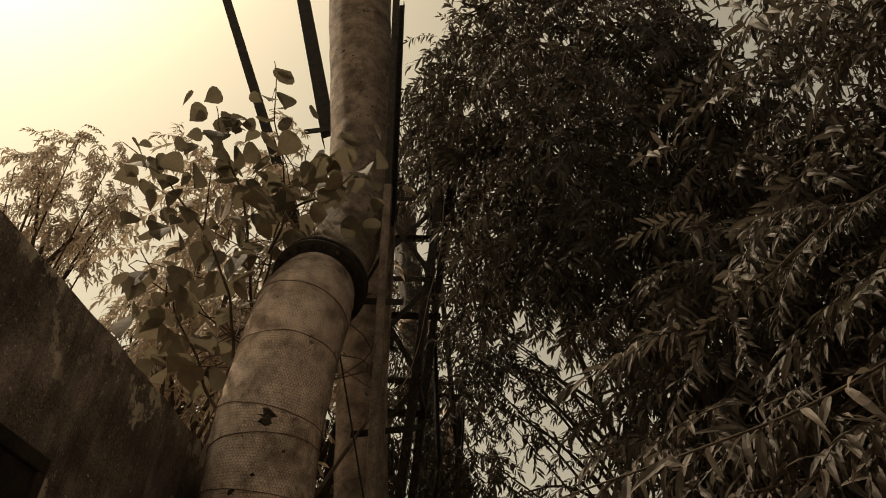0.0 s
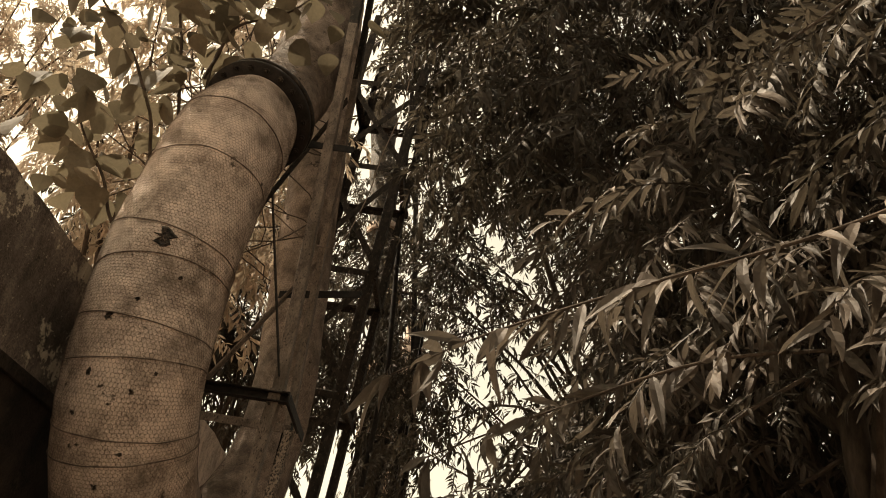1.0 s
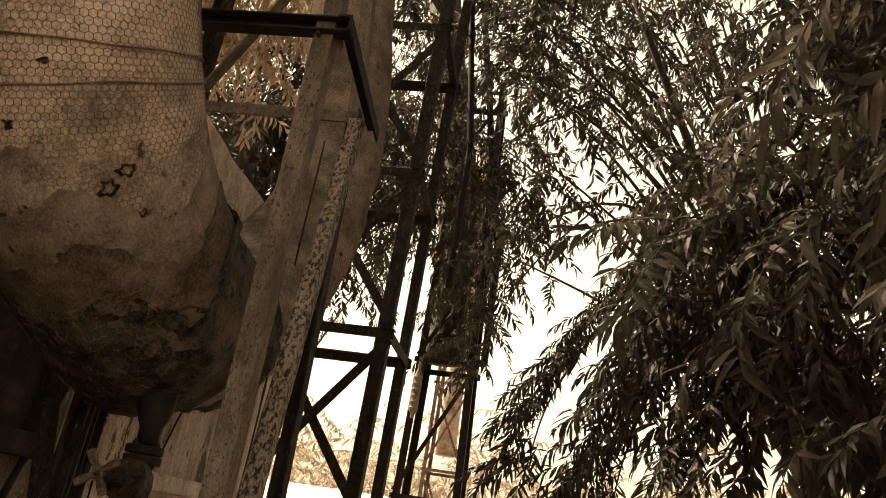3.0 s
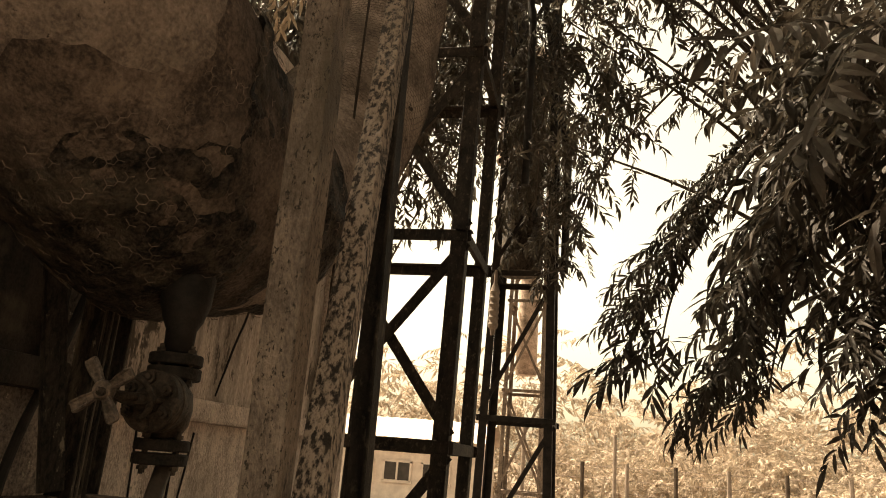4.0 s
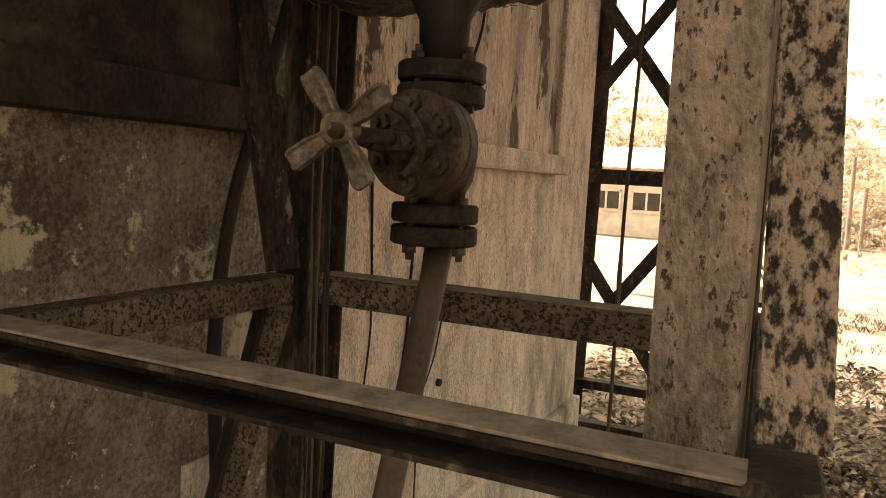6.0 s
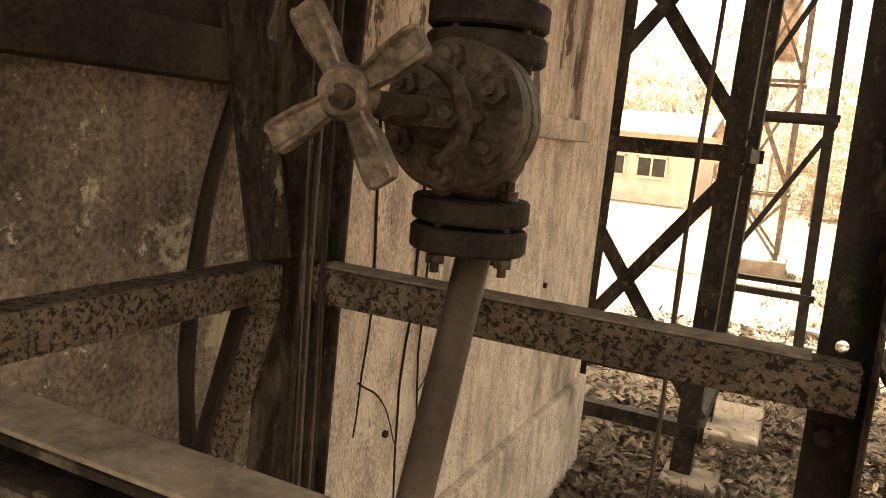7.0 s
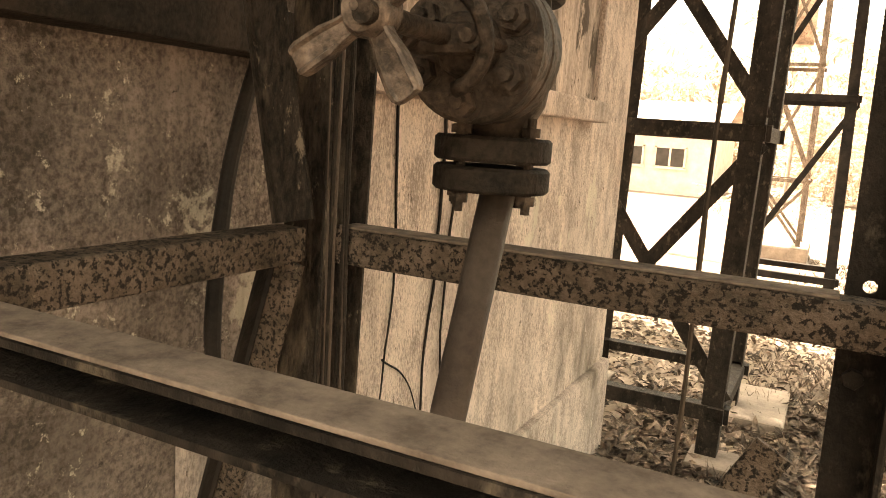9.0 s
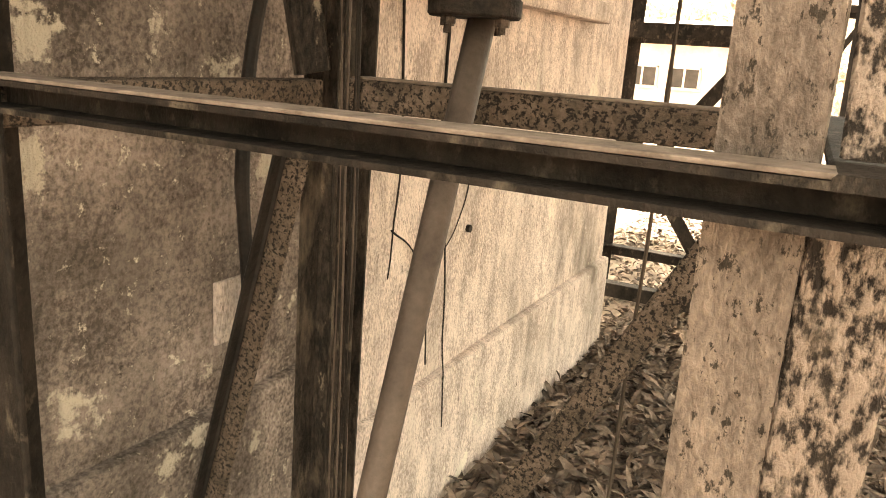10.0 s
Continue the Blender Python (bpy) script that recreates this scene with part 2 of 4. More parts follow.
def channel(p, q, u, v, w=0.10, d=0.05, th=0.008):
    """A C section, its web along u, its flanges along v."""
    prof = [(0, 0), (w, 0), (w, d), (w - th, d), (w - th, th), (th, th), (th, d), (0, d)]
    return extrude_profile(bmesh.new(), prof, p, q, u, v)


def tube(path, radii, sides=16, cap=True, rough=0.0, bm=None, seed=0):
    """A tube along a list of points with a radius at each one."""
    bm = bm or bmesh.new()
    pts = [Vector(p) for p in path]
    rings = []
    u = None
    for i, p in enumerate(pts):
        d = (pts[min(i + 1, len(pts) - 1)] - pts[max(i - 1, 0)]).normalized()
        if u is None:
            u = d.orthogonal().normalized()
        u = (u - d * u.dot(d)).normalized()
        w = d.cross(u)
        r = radii[i] if hasattr(radii, "__len__") else radii
        ring = []
        for k in range(sides):
            a = 2 * math.pi * k / sides
            off = u * math.cos(a) + w * math.sin(a)
            rr = r
            if rough:
                rr += rough * noise.noise((p + off * r) * 3.1 + Vector((seed, 0, 0))) + 0.35 * rough * noise.noise((p + off * r) * 14)
            ring.append(bm.verts.new(p + off * rr))
        rings.append(ring)
    for a, b in zip(rings, rings[1:]):
        for k in range(sides):
            bm.faces.new((a[k], a[(k + 1) % sides], b[(k + 1) % sides], b[k]))
    if cap:
        bm.faces.new(rings[0][::-1])
        bm.faces.new(rings[-1])
    bmesh.ops.recalc_face_normals(bm, faces=bm.faces[:])
    return bm


def smooth_path(pts, n=8):
    """Catmull-Rom through the points."""
    p = [Vector(q) for q in pts]
    p = [p[0] * 2 - p[1]] + p + [p[-1] * 2 - p[-2]]
    out = []
    for i in range(1, len(p) - 2):
        a, b, c, d = p[i - 1:i + 3]
        for k in range(n):
            t = k / n
            out.append(0.5 * ((2 * b) + (c - a) * t + (2 * a - 5 * b + 4 * c - d) * t * t + (3 * b - a - 3 * c + d) * t ** 3))
    out.append(p[-2])
    return out


def from_arrays(name, verts, faces, mat, smooth=False):
    me = bpy.data.meshes.new(name)
    me.from_pydata(verts, [], faces)
    me.materials.append(mat)
    if smooth:
        me.polygons.foreach_set("use_smooth", [True] * len(me.polygons))
    return me


# ---- ground and wall ----
WX, WEND, WTOP = -1.95, 8.4, 3.30
def ground_height(x, y):
    return 0.015 * noise.noise(Vector((x * 0.9, y * 0.9, 0))) + 0.006 * noise.noise(Vector((x * 5, y * 5, 3)))


gx = [-300, -120, -50, -22, -12, -7] + [-4 + 0.25 * i for i in range(45)] + [9, 13, 22, 50, 120, 300]
gy = [-300, -100, -40, -15, -6] + [-3 + 0.25 * i for i in range(90)] + [21, 24, 28, 34, 42, 60, 100, 180, 400, 900]
gv = [(x, y, ground_height(x, y)) for y in gy for x in gx]
nx = len(gx)
gf = [(j * nx + i, j * nx + i + 1, (j + 1) * nx + i + 1, (j + 1) * nx + i) for j in range(len(gy) - 1) for i in range(nx - 1)]
tagged(new("ground", from_arrays("ground", gv, gf, SOIL, True)), "pale dusty bare soil yard", "ground", kind="structure")


# the long plastered wall
PATCH = (5.67, 5.763, 0.855, 0.982)


def wall_mesh():
    """Rough-topped wall, its face divided so that the top edge can be broken."""
    bm = bmesh.new()
    ys = [-6 + 0.12 * i for i in range(int((WEND + 6) / 0.12) + 1)]
    ys[-1] = WEND
    zs = [-0.1, 0.5, 1.2, 1.9, 2.6, 3.1, None]
    front, back = [], []
    for y in ys:
        top = WTOP + 0.03 * noise.noise(Vector((y * 2.3, 0, 0))) + 0.02 * noise.noise(Vector((y * 9, 4, 0)))
        if y > 6.2:
            top -= 0.10 * (y - 6.2) / 2.0
        front.append([bm.verts.new((WX + 0.004 * noise.noise(Vector((y * 1.5, z or top, 7))), y, top if z is None else z)) for z in zs])
        back.append([bm.verts.new((WX - 0.26, y, top - 0.02 if z is None else z)) for z in zs])
    for a, b, c, d in zip(front, front[1:], back, back[1:]):
        for k in range(len(zs) - 1):
            bm.faces.new((a[k], b[k], b[k + 1], a[k + 1]))
            bm.faces.new((d[k], c[k], c[k + 1], d[k + 1]))
        bm.faces.new((a[-1], b[-1], d[-1], c[-1]))
    for k in range(len(zs) - 1):
        bm.faces.new((front[-1][k], back[-1][k], back[-1][k + 1], front[-1][k + 1]))
        bm.faces.new((back[0][k], front[0][k], front[0][k + 1], back[0][k + 1]))
    bmesh.ops.recalc_face_normals(bm, faces=bm.faces[:])
    return bm


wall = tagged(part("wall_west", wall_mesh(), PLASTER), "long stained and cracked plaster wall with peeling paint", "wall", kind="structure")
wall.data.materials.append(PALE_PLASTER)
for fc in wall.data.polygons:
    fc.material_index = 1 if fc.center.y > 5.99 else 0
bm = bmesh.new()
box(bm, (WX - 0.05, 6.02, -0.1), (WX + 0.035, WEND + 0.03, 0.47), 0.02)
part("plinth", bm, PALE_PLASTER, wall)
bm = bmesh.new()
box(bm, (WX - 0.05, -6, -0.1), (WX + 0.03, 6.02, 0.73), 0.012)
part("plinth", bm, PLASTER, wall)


bm = bmesh.new()
box(bm, (WX - 0.02, PATCH[0], PATCH[2]), (WX + 0.005, PATCH[1], PATCH[3]), 0.002)
part("patch", bm, PALE_PLASTER, wall, "pale square on the plaster")


def window_panel(y0, y1, z0, z1, mat=PLASTER, board=SHADED_BOARD):
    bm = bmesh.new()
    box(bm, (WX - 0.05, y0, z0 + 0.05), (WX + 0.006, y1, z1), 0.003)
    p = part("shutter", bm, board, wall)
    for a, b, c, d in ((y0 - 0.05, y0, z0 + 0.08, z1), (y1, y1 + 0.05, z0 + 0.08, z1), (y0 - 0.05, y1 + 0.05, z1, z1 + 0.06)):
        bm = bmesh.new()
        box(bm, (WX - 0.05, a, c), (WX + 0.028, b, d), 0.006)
        part("window_frame", bm, board if board is SHADED_BOARD else mat, wall)
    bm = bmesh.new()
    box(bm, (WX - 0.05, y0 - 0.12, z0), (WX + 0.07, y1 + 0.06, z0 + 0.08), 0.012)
    part("window_sill", bm, board if board is SHADED_BOARD else mat, wall)


window_panel(6.12, 7.80, 1.59, 2.62, PALE_PLASTER, PEELED_PANEL)
# left bays: shutter, frames and sill all take the colour that holds the shade
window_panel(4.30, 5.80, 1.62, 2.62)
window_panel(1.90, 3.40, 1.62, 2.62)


# ---- the insulated pipe ----
PIPE = smooth_path([(-1.52, 5.46, 6.0), (-1.49, 5.40, 5.5), (-1.485, 5.28, 5.05), (-1.50, 5.08, 4.70), (-1.52, 4.91, 4.42), (-1.535, 4.79, 4.08), (-1.54, 4.73, 3.66), (-1.535, 4.72, 3.2),
                    (-1.51, 4.75, 2.80), (-1.495, 4.92, 2.47), (-1.47, 5.17, 2.24), (-1.44, 5.50, 2.10), (-1.41, 5.85, 2.17), (-1.36, 6.13, 2.44), (-1.30, 6.32, 2.78), (-1.285, 6.40, 3.1)], 8)


def pipe_radius(i, n):
    s = i / (n - 1)
    r = 0.245 if s < 0.245 else 0.305
    if 0.23 < s < 0.30:
        r = 0.245 + 0.06 * (s - 0.23) / 0.07
    if s > 0.72:
        r = 0.305 - 0.10 * min(1, (s - 0.72) / 0.25)
    return r


NP = len(PIPE)
RAD = [pipe_radius(i, NP) for i in range(NP)]
FLANGE_I = 29
pipe = thing("insulated_pipe", "thick plaster-lagged steam pipe wrapped in hexagonal wire netting", "pipe", at=(-1.53, 4.72, 2.0))


def frames_along(path):
    """Point, and two axes across the path, that do not twist."""
    out, u = [], Vector((1, 0, 0))
    for i, p in enumerate(path):
        d = (path[min(i + 1, len(path) - 1)] - path[max(i - 1, 0)]).normalized()
        u = (u - d * u.dot(d)).normalized()
        out.append((p, u.copy(), d.cross(u)))
    return out


PF = frames_along(PIPE)


def on_pipe(frames, radii, s, a, lift=0.0, rough=0.012):
    """The place on a pipe's skin at the station s and the angle a."""
    i = max(0, min(len(frames) - 2, int(s)))
    k = s - i
    p = frames[i][0].lerp(frames[i + 1][0], k)
    u = frames[i][1].lerp(frames[i + 1][1], k).normalized()
    w = frames[i][2].lerp(frames[i + 1][2], k).normalized()
    off = u * math.cos(a) + w * math.sin(a)
    r = radii[i] * (1 - k) + radii[i + 1] * k
    q = p + off * r
    r += rough * (noise.noise(q * 3.1) + 0.4 * noise.noise(q * 11) + (0.3 * noise.noise(q * 31) if rough > 0.03 else 0))
    return p + off * (r + lift)


def skin(frames, radii, s0, s1, step=0.35, sides=72, rough=0.012, ragged=0.0):
    n = max(2, int((s1 - s0) / step))
    verts, faces = [], []
    for i in range(n + 1):
        for k in range(sides):
            a = 2 * math.pi * k / sides
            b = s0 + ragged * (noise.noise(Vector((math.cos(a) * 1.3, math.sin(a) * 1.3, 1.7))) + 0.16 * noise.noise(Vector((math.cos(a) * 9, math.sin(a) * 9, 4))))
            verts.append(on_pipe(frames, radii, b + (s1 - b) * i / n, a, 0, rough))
    for i in range(n):
        for k in range(sides):
            a, b = i * sides + k, i * sides + (k + 1) % sides
            faces.append((a, b, b + sides, a + sides))
    return verts, faces


def add_mesh(name, verts, faces, mat, parent, label="", smooth=False, kind=""):
    ob = new(name, from_arrays(name, verts, faces, mat, smooth))
    ob.parent = parent
    o, q = Vector((0, 0, 0)), parent
    while q:
        o += q.location
        q = q.parent
    ob.location = -o
    return tagged(ob, label, kind=kind)


def netting(frames, radii, s0, s1, cell, wire=0.0015, sides_n=None, skip=0.0, seed=1, rough=0.012):
    """Hexagonal wire netting over a stretch of pipe: a thin three-sided wire along every edge."""
    rnd = random.Random(seed)
    r_mean = sum(radii[int(s0):int(s1)]) / max(1, len(radii[int(s0):int(s1)]))
    n_a = sides_n or int(2 * math.pi * r_mean / cell)
    length = sum((frames[i + 1][0] - frames[i][0]).length for i in range(int(s0), int(s1)))
    rows = int(length / (cell * 0.80))
    ds, da = (s1 - s0) / rows, 2 * math.pi / n_a
    verts, faces = [], []

    def wire_seg(p, q, out):
        d = (q - p).normalized()
        u = d.cross(out).normalized() * wire
        o = out * wire * 1.2
        b = len(verts)
        for c in (p, q):
            verts.extend((c - u, c + u, c + o))
        faces.extend(((b, b + 2, b + 5, b + 3), (b + 2, b + 1, b + 4, b + 5)))

    def at(s, a):
        return on_pipe(frames, radii, s, a, 0.0006 + 0.0015 * (0.5 + noise.noise(Vector((s * 1.3, a * 5, seed)))), rough)

    for j in range(rows):
        sh = 0.5 * (j % 2)
        for k in range(n_a):
            if rnd.random() < skip:
                continue
            a = (k + sh) * da
            s = s0 + j * ds
            low, high = at(s + 0.16 * ds, a), at(s + 0.84 * ds, a)
            i = max(0, min(len(frames) - 1, int(s)))
            out = (low - frames[i][0])
            out.normalize()
            wire_seg(low, high, out)
            wire_seg(high, at(s + 1.16 * ds, a + 0.5 * da), out)
            wire_seg(high, at(s + 1.16 * ds, a - 0.5 * da), out)
    return verts, faces


# the run above the flange has its shade put into the plaster colour
add_mesh("upper_lagging", *skin(PF, RAD, 0, FLANGE_I - 0.2), SHADED_LAGGING, pipe, "patchy plaster lagging above the flange", True)
add_mesh("lagging", *skin(PF, RAD, FLANGE_I + 1.2, 86), INSULATION, pipe, smooth=True)
add_mesh("wire_netting", *netting(PF, RAD, FLANGE_I + 1.4, 80, 0.018, 0.0008), WIRE, pipe, "hexagonal wire netting bedded in the plaster", kind="stuff")
add_mesh("wire_netting", *netting(PF, RAD, 1, FLANGE_I - 0.5, 0.018, 0.0008, skip=0.35), WIRE, pipe, kind="stuff")
add_mesh("rear_lagging", *skin(PF, RAD, 91, 119.5), SHADED_RISER, pipe, smooth=True)
add_mesh("wire_netting", *netting(PF, RAD, 103, 119.5, 0.019, 0.0008), WIRE, pipe, kind="stuff")
# bare black belly of the bend; its shade is coloured into collars and coat
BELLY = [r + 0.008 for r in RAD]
add_mesh("half_shade_collar", *skin(PF, [r + 0.0015 for r in RAD], 73.5, 80, 0.16, 150, 0.012, 2.0), HALF_SHADED, pipe, "weathered greyish plaster", True)
add_mesh("shade_collar", *skin(PF, [r + 0.003 for r in RAD], 76.0, 87, 0.16, 150, 0.012, 3.0), SHADED_LAGGING, pipe, "grimy plaster above the black coat", True)
add_mesh("deep_shade_collar", *skin(PF, [r + 0.006 for r in RAD], 78.6, 90, 0.16, 150, 0.014, 3.4), DEEP_SHADED, pipe, "soot-blackened plaster under the bend", True)
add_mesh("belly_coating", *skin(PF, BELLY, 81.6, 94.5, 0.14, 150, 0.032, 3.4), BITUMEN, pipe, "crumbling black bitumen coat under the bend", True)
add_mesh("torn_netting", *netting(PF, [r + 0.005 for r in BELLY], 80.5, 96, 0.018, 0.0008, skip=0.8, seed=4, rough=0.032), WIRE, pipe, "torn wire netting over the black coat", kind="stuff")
# rear riser
REAR = [Vector((-1.285, 6.40, 3.05)), Vector((-1.30, 6.40, 3.4)), Vector((-1.36, 6.40, 3.9)), Vector((-1.47, 6.40, 4.7)), Vector((-1.60, 6.40, 5.8)), Vector((-1.85, 6.4, 7.6)), Vector((-2.1, 6.4, 9.5))]
REAR = smooth_path(REAR, 6)
RF, RR = frames_along(REAR), [0.205] * 60
add_mesh("riser_lagging", *skin(RF, RR, 0, len(REAR) - 1.01), SHADED_RISER, pipe, "lagged riser behind the steel stand", True)
add_mesh("wire_netting", *netting(RF, RR, 0, 22, 0.019, 0.0008), WIRE, pipe, kind="stuff")
# the upper run climbs on
TOP = smooth_path([(-1.515, 5.45, 5.9), (-1.60, 5.5, 6.5), (-1.74, 5.5, 7.4), (-1.90, 5.5, 8.4), (-2.2, 5.5, 10.5)], 6)
TF, TR = frames_along(TOP), [0.25 + 0.004 * i for i in range(60)]
# shade on the climbing run is again part of the colour
add_mesh("top_lagging", *skin(TF, TR, 0, len(TOP) - 1.01), SHADED_LAGGING, pipe, smooth=True)


def ring_of_bolts(parent, centre, axis, radius, count, size, length, mat, phase=0.0):
    d = Vector(axis).normalized()
    u = d.orthogonal().normalized()
    w = d.cross(u)
    for k in range(count):
        a = phase + 2 * math.pi * k / count
        c = Vector(centre) + (u * math.cos(a) + w * math.sin(a)) * radius
        bm = bmesh.new()
        tube([c - d * length / 2, c - d * (length / 2 - size * 0.9)], size, 6, bm=bm)
        tube([c + d * (length / 2 - size * 0.9), c + d * length / 2], size, 6, bm=bm)
        tube([c - d * length * 0.62, c + d * length * 0.62], size * 0.5, 8, bm=bm)
        part("bolt", bm, mat, parent)


def disc(centre, axis, radius, thick, sides=40, bevel=0.12):
    d = Vector(axis).normalized()
    c = Vector(centre)
    b = min(thick, radius) * bevel
    return tube([c - d * thick / 2, c - d * (thick / 2 - b), c + d * (thick / 2 - b), c + d * thick / 2], [radius - b, radius, radius, radius - b], sides)


fc = PIPE[FLANGE_I]
fd = (PIPE[FLANGE_I + 1] - PIPE[FLANGE_I - 1]).normalized()
flange = part("flange", disc(fc + fd * 0.012, fd, 0.335, 0.032, 56), BLACK_STEEL, pipe, "bolted black pipe flange", True)
part("flange", disc(fc - fd * 0.045, fd, 0.335, 0.032, 56), RUST, pipe, smooth=True)
part("gasket", disc(fc - fd * 0.016, fd, 0.27, 0.03, 48), BLACK_STEEL, pipe)
ring_of_bolts(pipe, fc - fd * 0.016, fd, 0.30, 20, 0.017, 0.115, RUST)
# wire bands round the lagging
for s, tilt in ((52.8, 0.5), (55.6, -0.5), (61.0, 0.4), (63.8, -0.3), (69.0, 0.3), (71.0, -0.2), (38, 0.3), (45, -0.4)):
    pts = [on_pipe(PF, RAD, s + tilt * math.cos(a) + 0.12 * noise.noise(Vector((a * 2, s, 0))), a, 0.004) for a in [2 * math.pi * k / 60 for k in range(61)]]
    part("wire_band", tube(pts, 0.0028, 5, False), WIRE, pipe)


def hole_patch(s, a, size, seed):
    """A ragged pit drawn on the lagging: crumbled rim, its shade as dark colour."""
    rnd = random.Random(seed)
    bm = bmesh.new()
    rings = []
    for rr, lift in ((1.0, 0.003), (0.8, 0.007), (0.55, 0.001)):
        ring = []
        for k in range(14):
            t = 2 * math.pi * k / 14
            q = rr * size * (0.75 + 0.9 * noise.noise(Vector((math.cos(t) * 2.3, math.sin(t) * 2.3, seed * 0.37))))
            ring.append(bm.verts.new(on_pipe(PF, RAD, s + q * math.cos(t) / 0.062, a + q * math.sin(t) / 0.3, lift)))
        rings.append(ring)
    for r0, r1 in zip(rings, rings[1:]):
        for k in range(14):
            bm.faces.new((r0[k], r0[(k + 1) % 14], r1[(k + 1) % 14], r1[k]))
    bm.faces.new(rings[-1])
    bmesh.ops.recalc_face_normals(bm, faces=bm.faces[:])
    return bm


for s, a, size in ((54.0, 1.31, 0.062), (61.2, 1.68, 0.022), (64.8, 1.78, 0.016), (65.8, 1.15, 0.014), (74.8, 0.73, 0.026), (75.5, 0.89, 0.030), (77.0, 0.68, 0.016), (64.5, 0.89, 0.012), (59.8, 1.36, 0.014), (70.0, 1.2, 0.012), (72.5, 1.5, 0.014), (57.0, 0.9, 0.013), (67.5, 1.9, 0.015)):
    part("hole", hole_patch(s, a, size, int(s * 7)), BITUMEN, pipe, "ragged dark patch drawn as a hole in the plaster")



# ---- steel stands ----
def sides_of(i, x0, x1, y0, y1):
    return [(x1, y0), (x1, y1), (x0, y1), (x0, y0)][i]


stand = thing("steel_stand", "rusted angle-iron stand carrying the pipe bend", "steel stand", at=(-1.32, 5.4, 0))
# front right leg: channel, from the ground to above the frame
part("leg", channel((-1.004, 5.126, 0), (-1.009, 5.126, 2.95), (1, 0, 0), (0, 1, 0), 0.058, 0.06, 0.006), BARE, stand, "broad upright with old grey paint")
part("leg", angle_iron((-0.94, 5.145, 2.88), (-1.165, 5.145, 5.6), (-1, 0, 0), (0, 1, 0), 0.06), BARE, stand)
part("leg", angle_iron((-1.165, 5.145, 5.6), (-1.45, 5.145, 8.6), (-1, 0, 0), (0, 1, 0), 0.06), RUST, stand)
HX, HZ, HR = -1.003, 1.396, 0.0068
part("leg", angle_iron((-0.958, 5.69, 0), (-0.9705, 5.69, HZ - 0.02), (-1, 0, 0), (0, -1, 0), 0.055), RUST, stand)
part("leg", angle_iron((-0.9705, 5.69, HZ + 0.02), (-0.985, 5.69, 2.95), (-1, 0, 0), (0, -1, 0), 0.055), RUST, stand)
# the short length of that upright with a bolt hole through it
bm = bmesh.new()
box(bm, (-0.9775, 5.635, HZ - 0.02), (-0.9705, 5.69, HZ + 0.02))
rims = []
for y in (5.683, 5.69):
    inner = [bm.verts.new((HX + HR * math.cos(k * math.pi / 12), y, HZ + HR * math.sin(k * math.pi / 12))) for k in range(24)]
    outer = []
    for k in range(24):
        c, d = math.cos(k * math.pi / 12), math.sin(k * math.pi / 12)
        q = max(abs(c), abs(d))
        ox = (HX + 1.0255) if c < 0 else (-0.9775 - HX)
        outer.append(bm.verts.new((HX + ox * c / q, y, HZ + 0.02 * d / q)))
    rims.append((inner, outer))
for k in range(24):
    j = (k + 1) % 24
    for inner, outer in rims:
        bm.faces.new((inner[k], inner[j], outer[j], outer[k]))
    bm.faces.new((rims[0][0][k], rims[0][0][j], rims[1][0][j], rims[1][0][k]))
    bm.faces.new((rims[0][1][k], rims[0][1][j], rims[1][1][j], rims[1][1][k]))
bmesh.ops.recalc_face_normals(bm, faces=bm.faces[:])
part("leg", bm, RUST, stand)
for z in (1.30, 1.345):
    part("bolt", disc((-1.006, 5.676, z), (0, 1, 0), 0.011, 0.012, 6), RUST, stand)
part("leg", angle_iron((-0.985, 5.69, 2.92), (-1.20, 5.69, 5.6), (-1, 0, 0), (0, -1, 0), 0.055), BARE, stand)
part("leg", angle_iron((-1.20, 5.69, 5.6), (-1.47, 5.69, 8.6), (-1, 0, 0), (0, -1, 0), 0.055), RUST, stand)
part("leg", angle_iron((-1.735, 5.69, 0), (-1.69, 5.69, 3.0), (1, 0, 0), (0, -1, 0), 0.10, 0.06), LEG_RUST, stand, "dark upright with cables tied to it")
part("leg", angle_iron((-1.69, 5.74, 2.95), (-1.69, 5.76, 6.6), (1, 0, 0), (0, -1, 0), 0.06), LEG_RUST, stand)
part("leg", angle_iron((-1.735, 5.10, 0), (-1.735, 5.10, 1.95), (1, 0, 0), (0, 1, 0), 0.065, 0.06), RUST, stand)
part("leg", angle_iron((-0.892, 5.128, 0.03), (-0.892, 5.128, 1.355), (-1, 0, 0), (0, 1, 0), 0.056, 0.06), FLAKED, stand)
# the mottled raking strut of the right side
part("strut", angle_iron((-0.892, 5.150, 1.39), (-0.965, 5.62, 2.90), (-1, 0, 0), (0, 0.94, 0.33), 0.047, 0.06), FLAKED, stand, "raking strut with flaked paint")
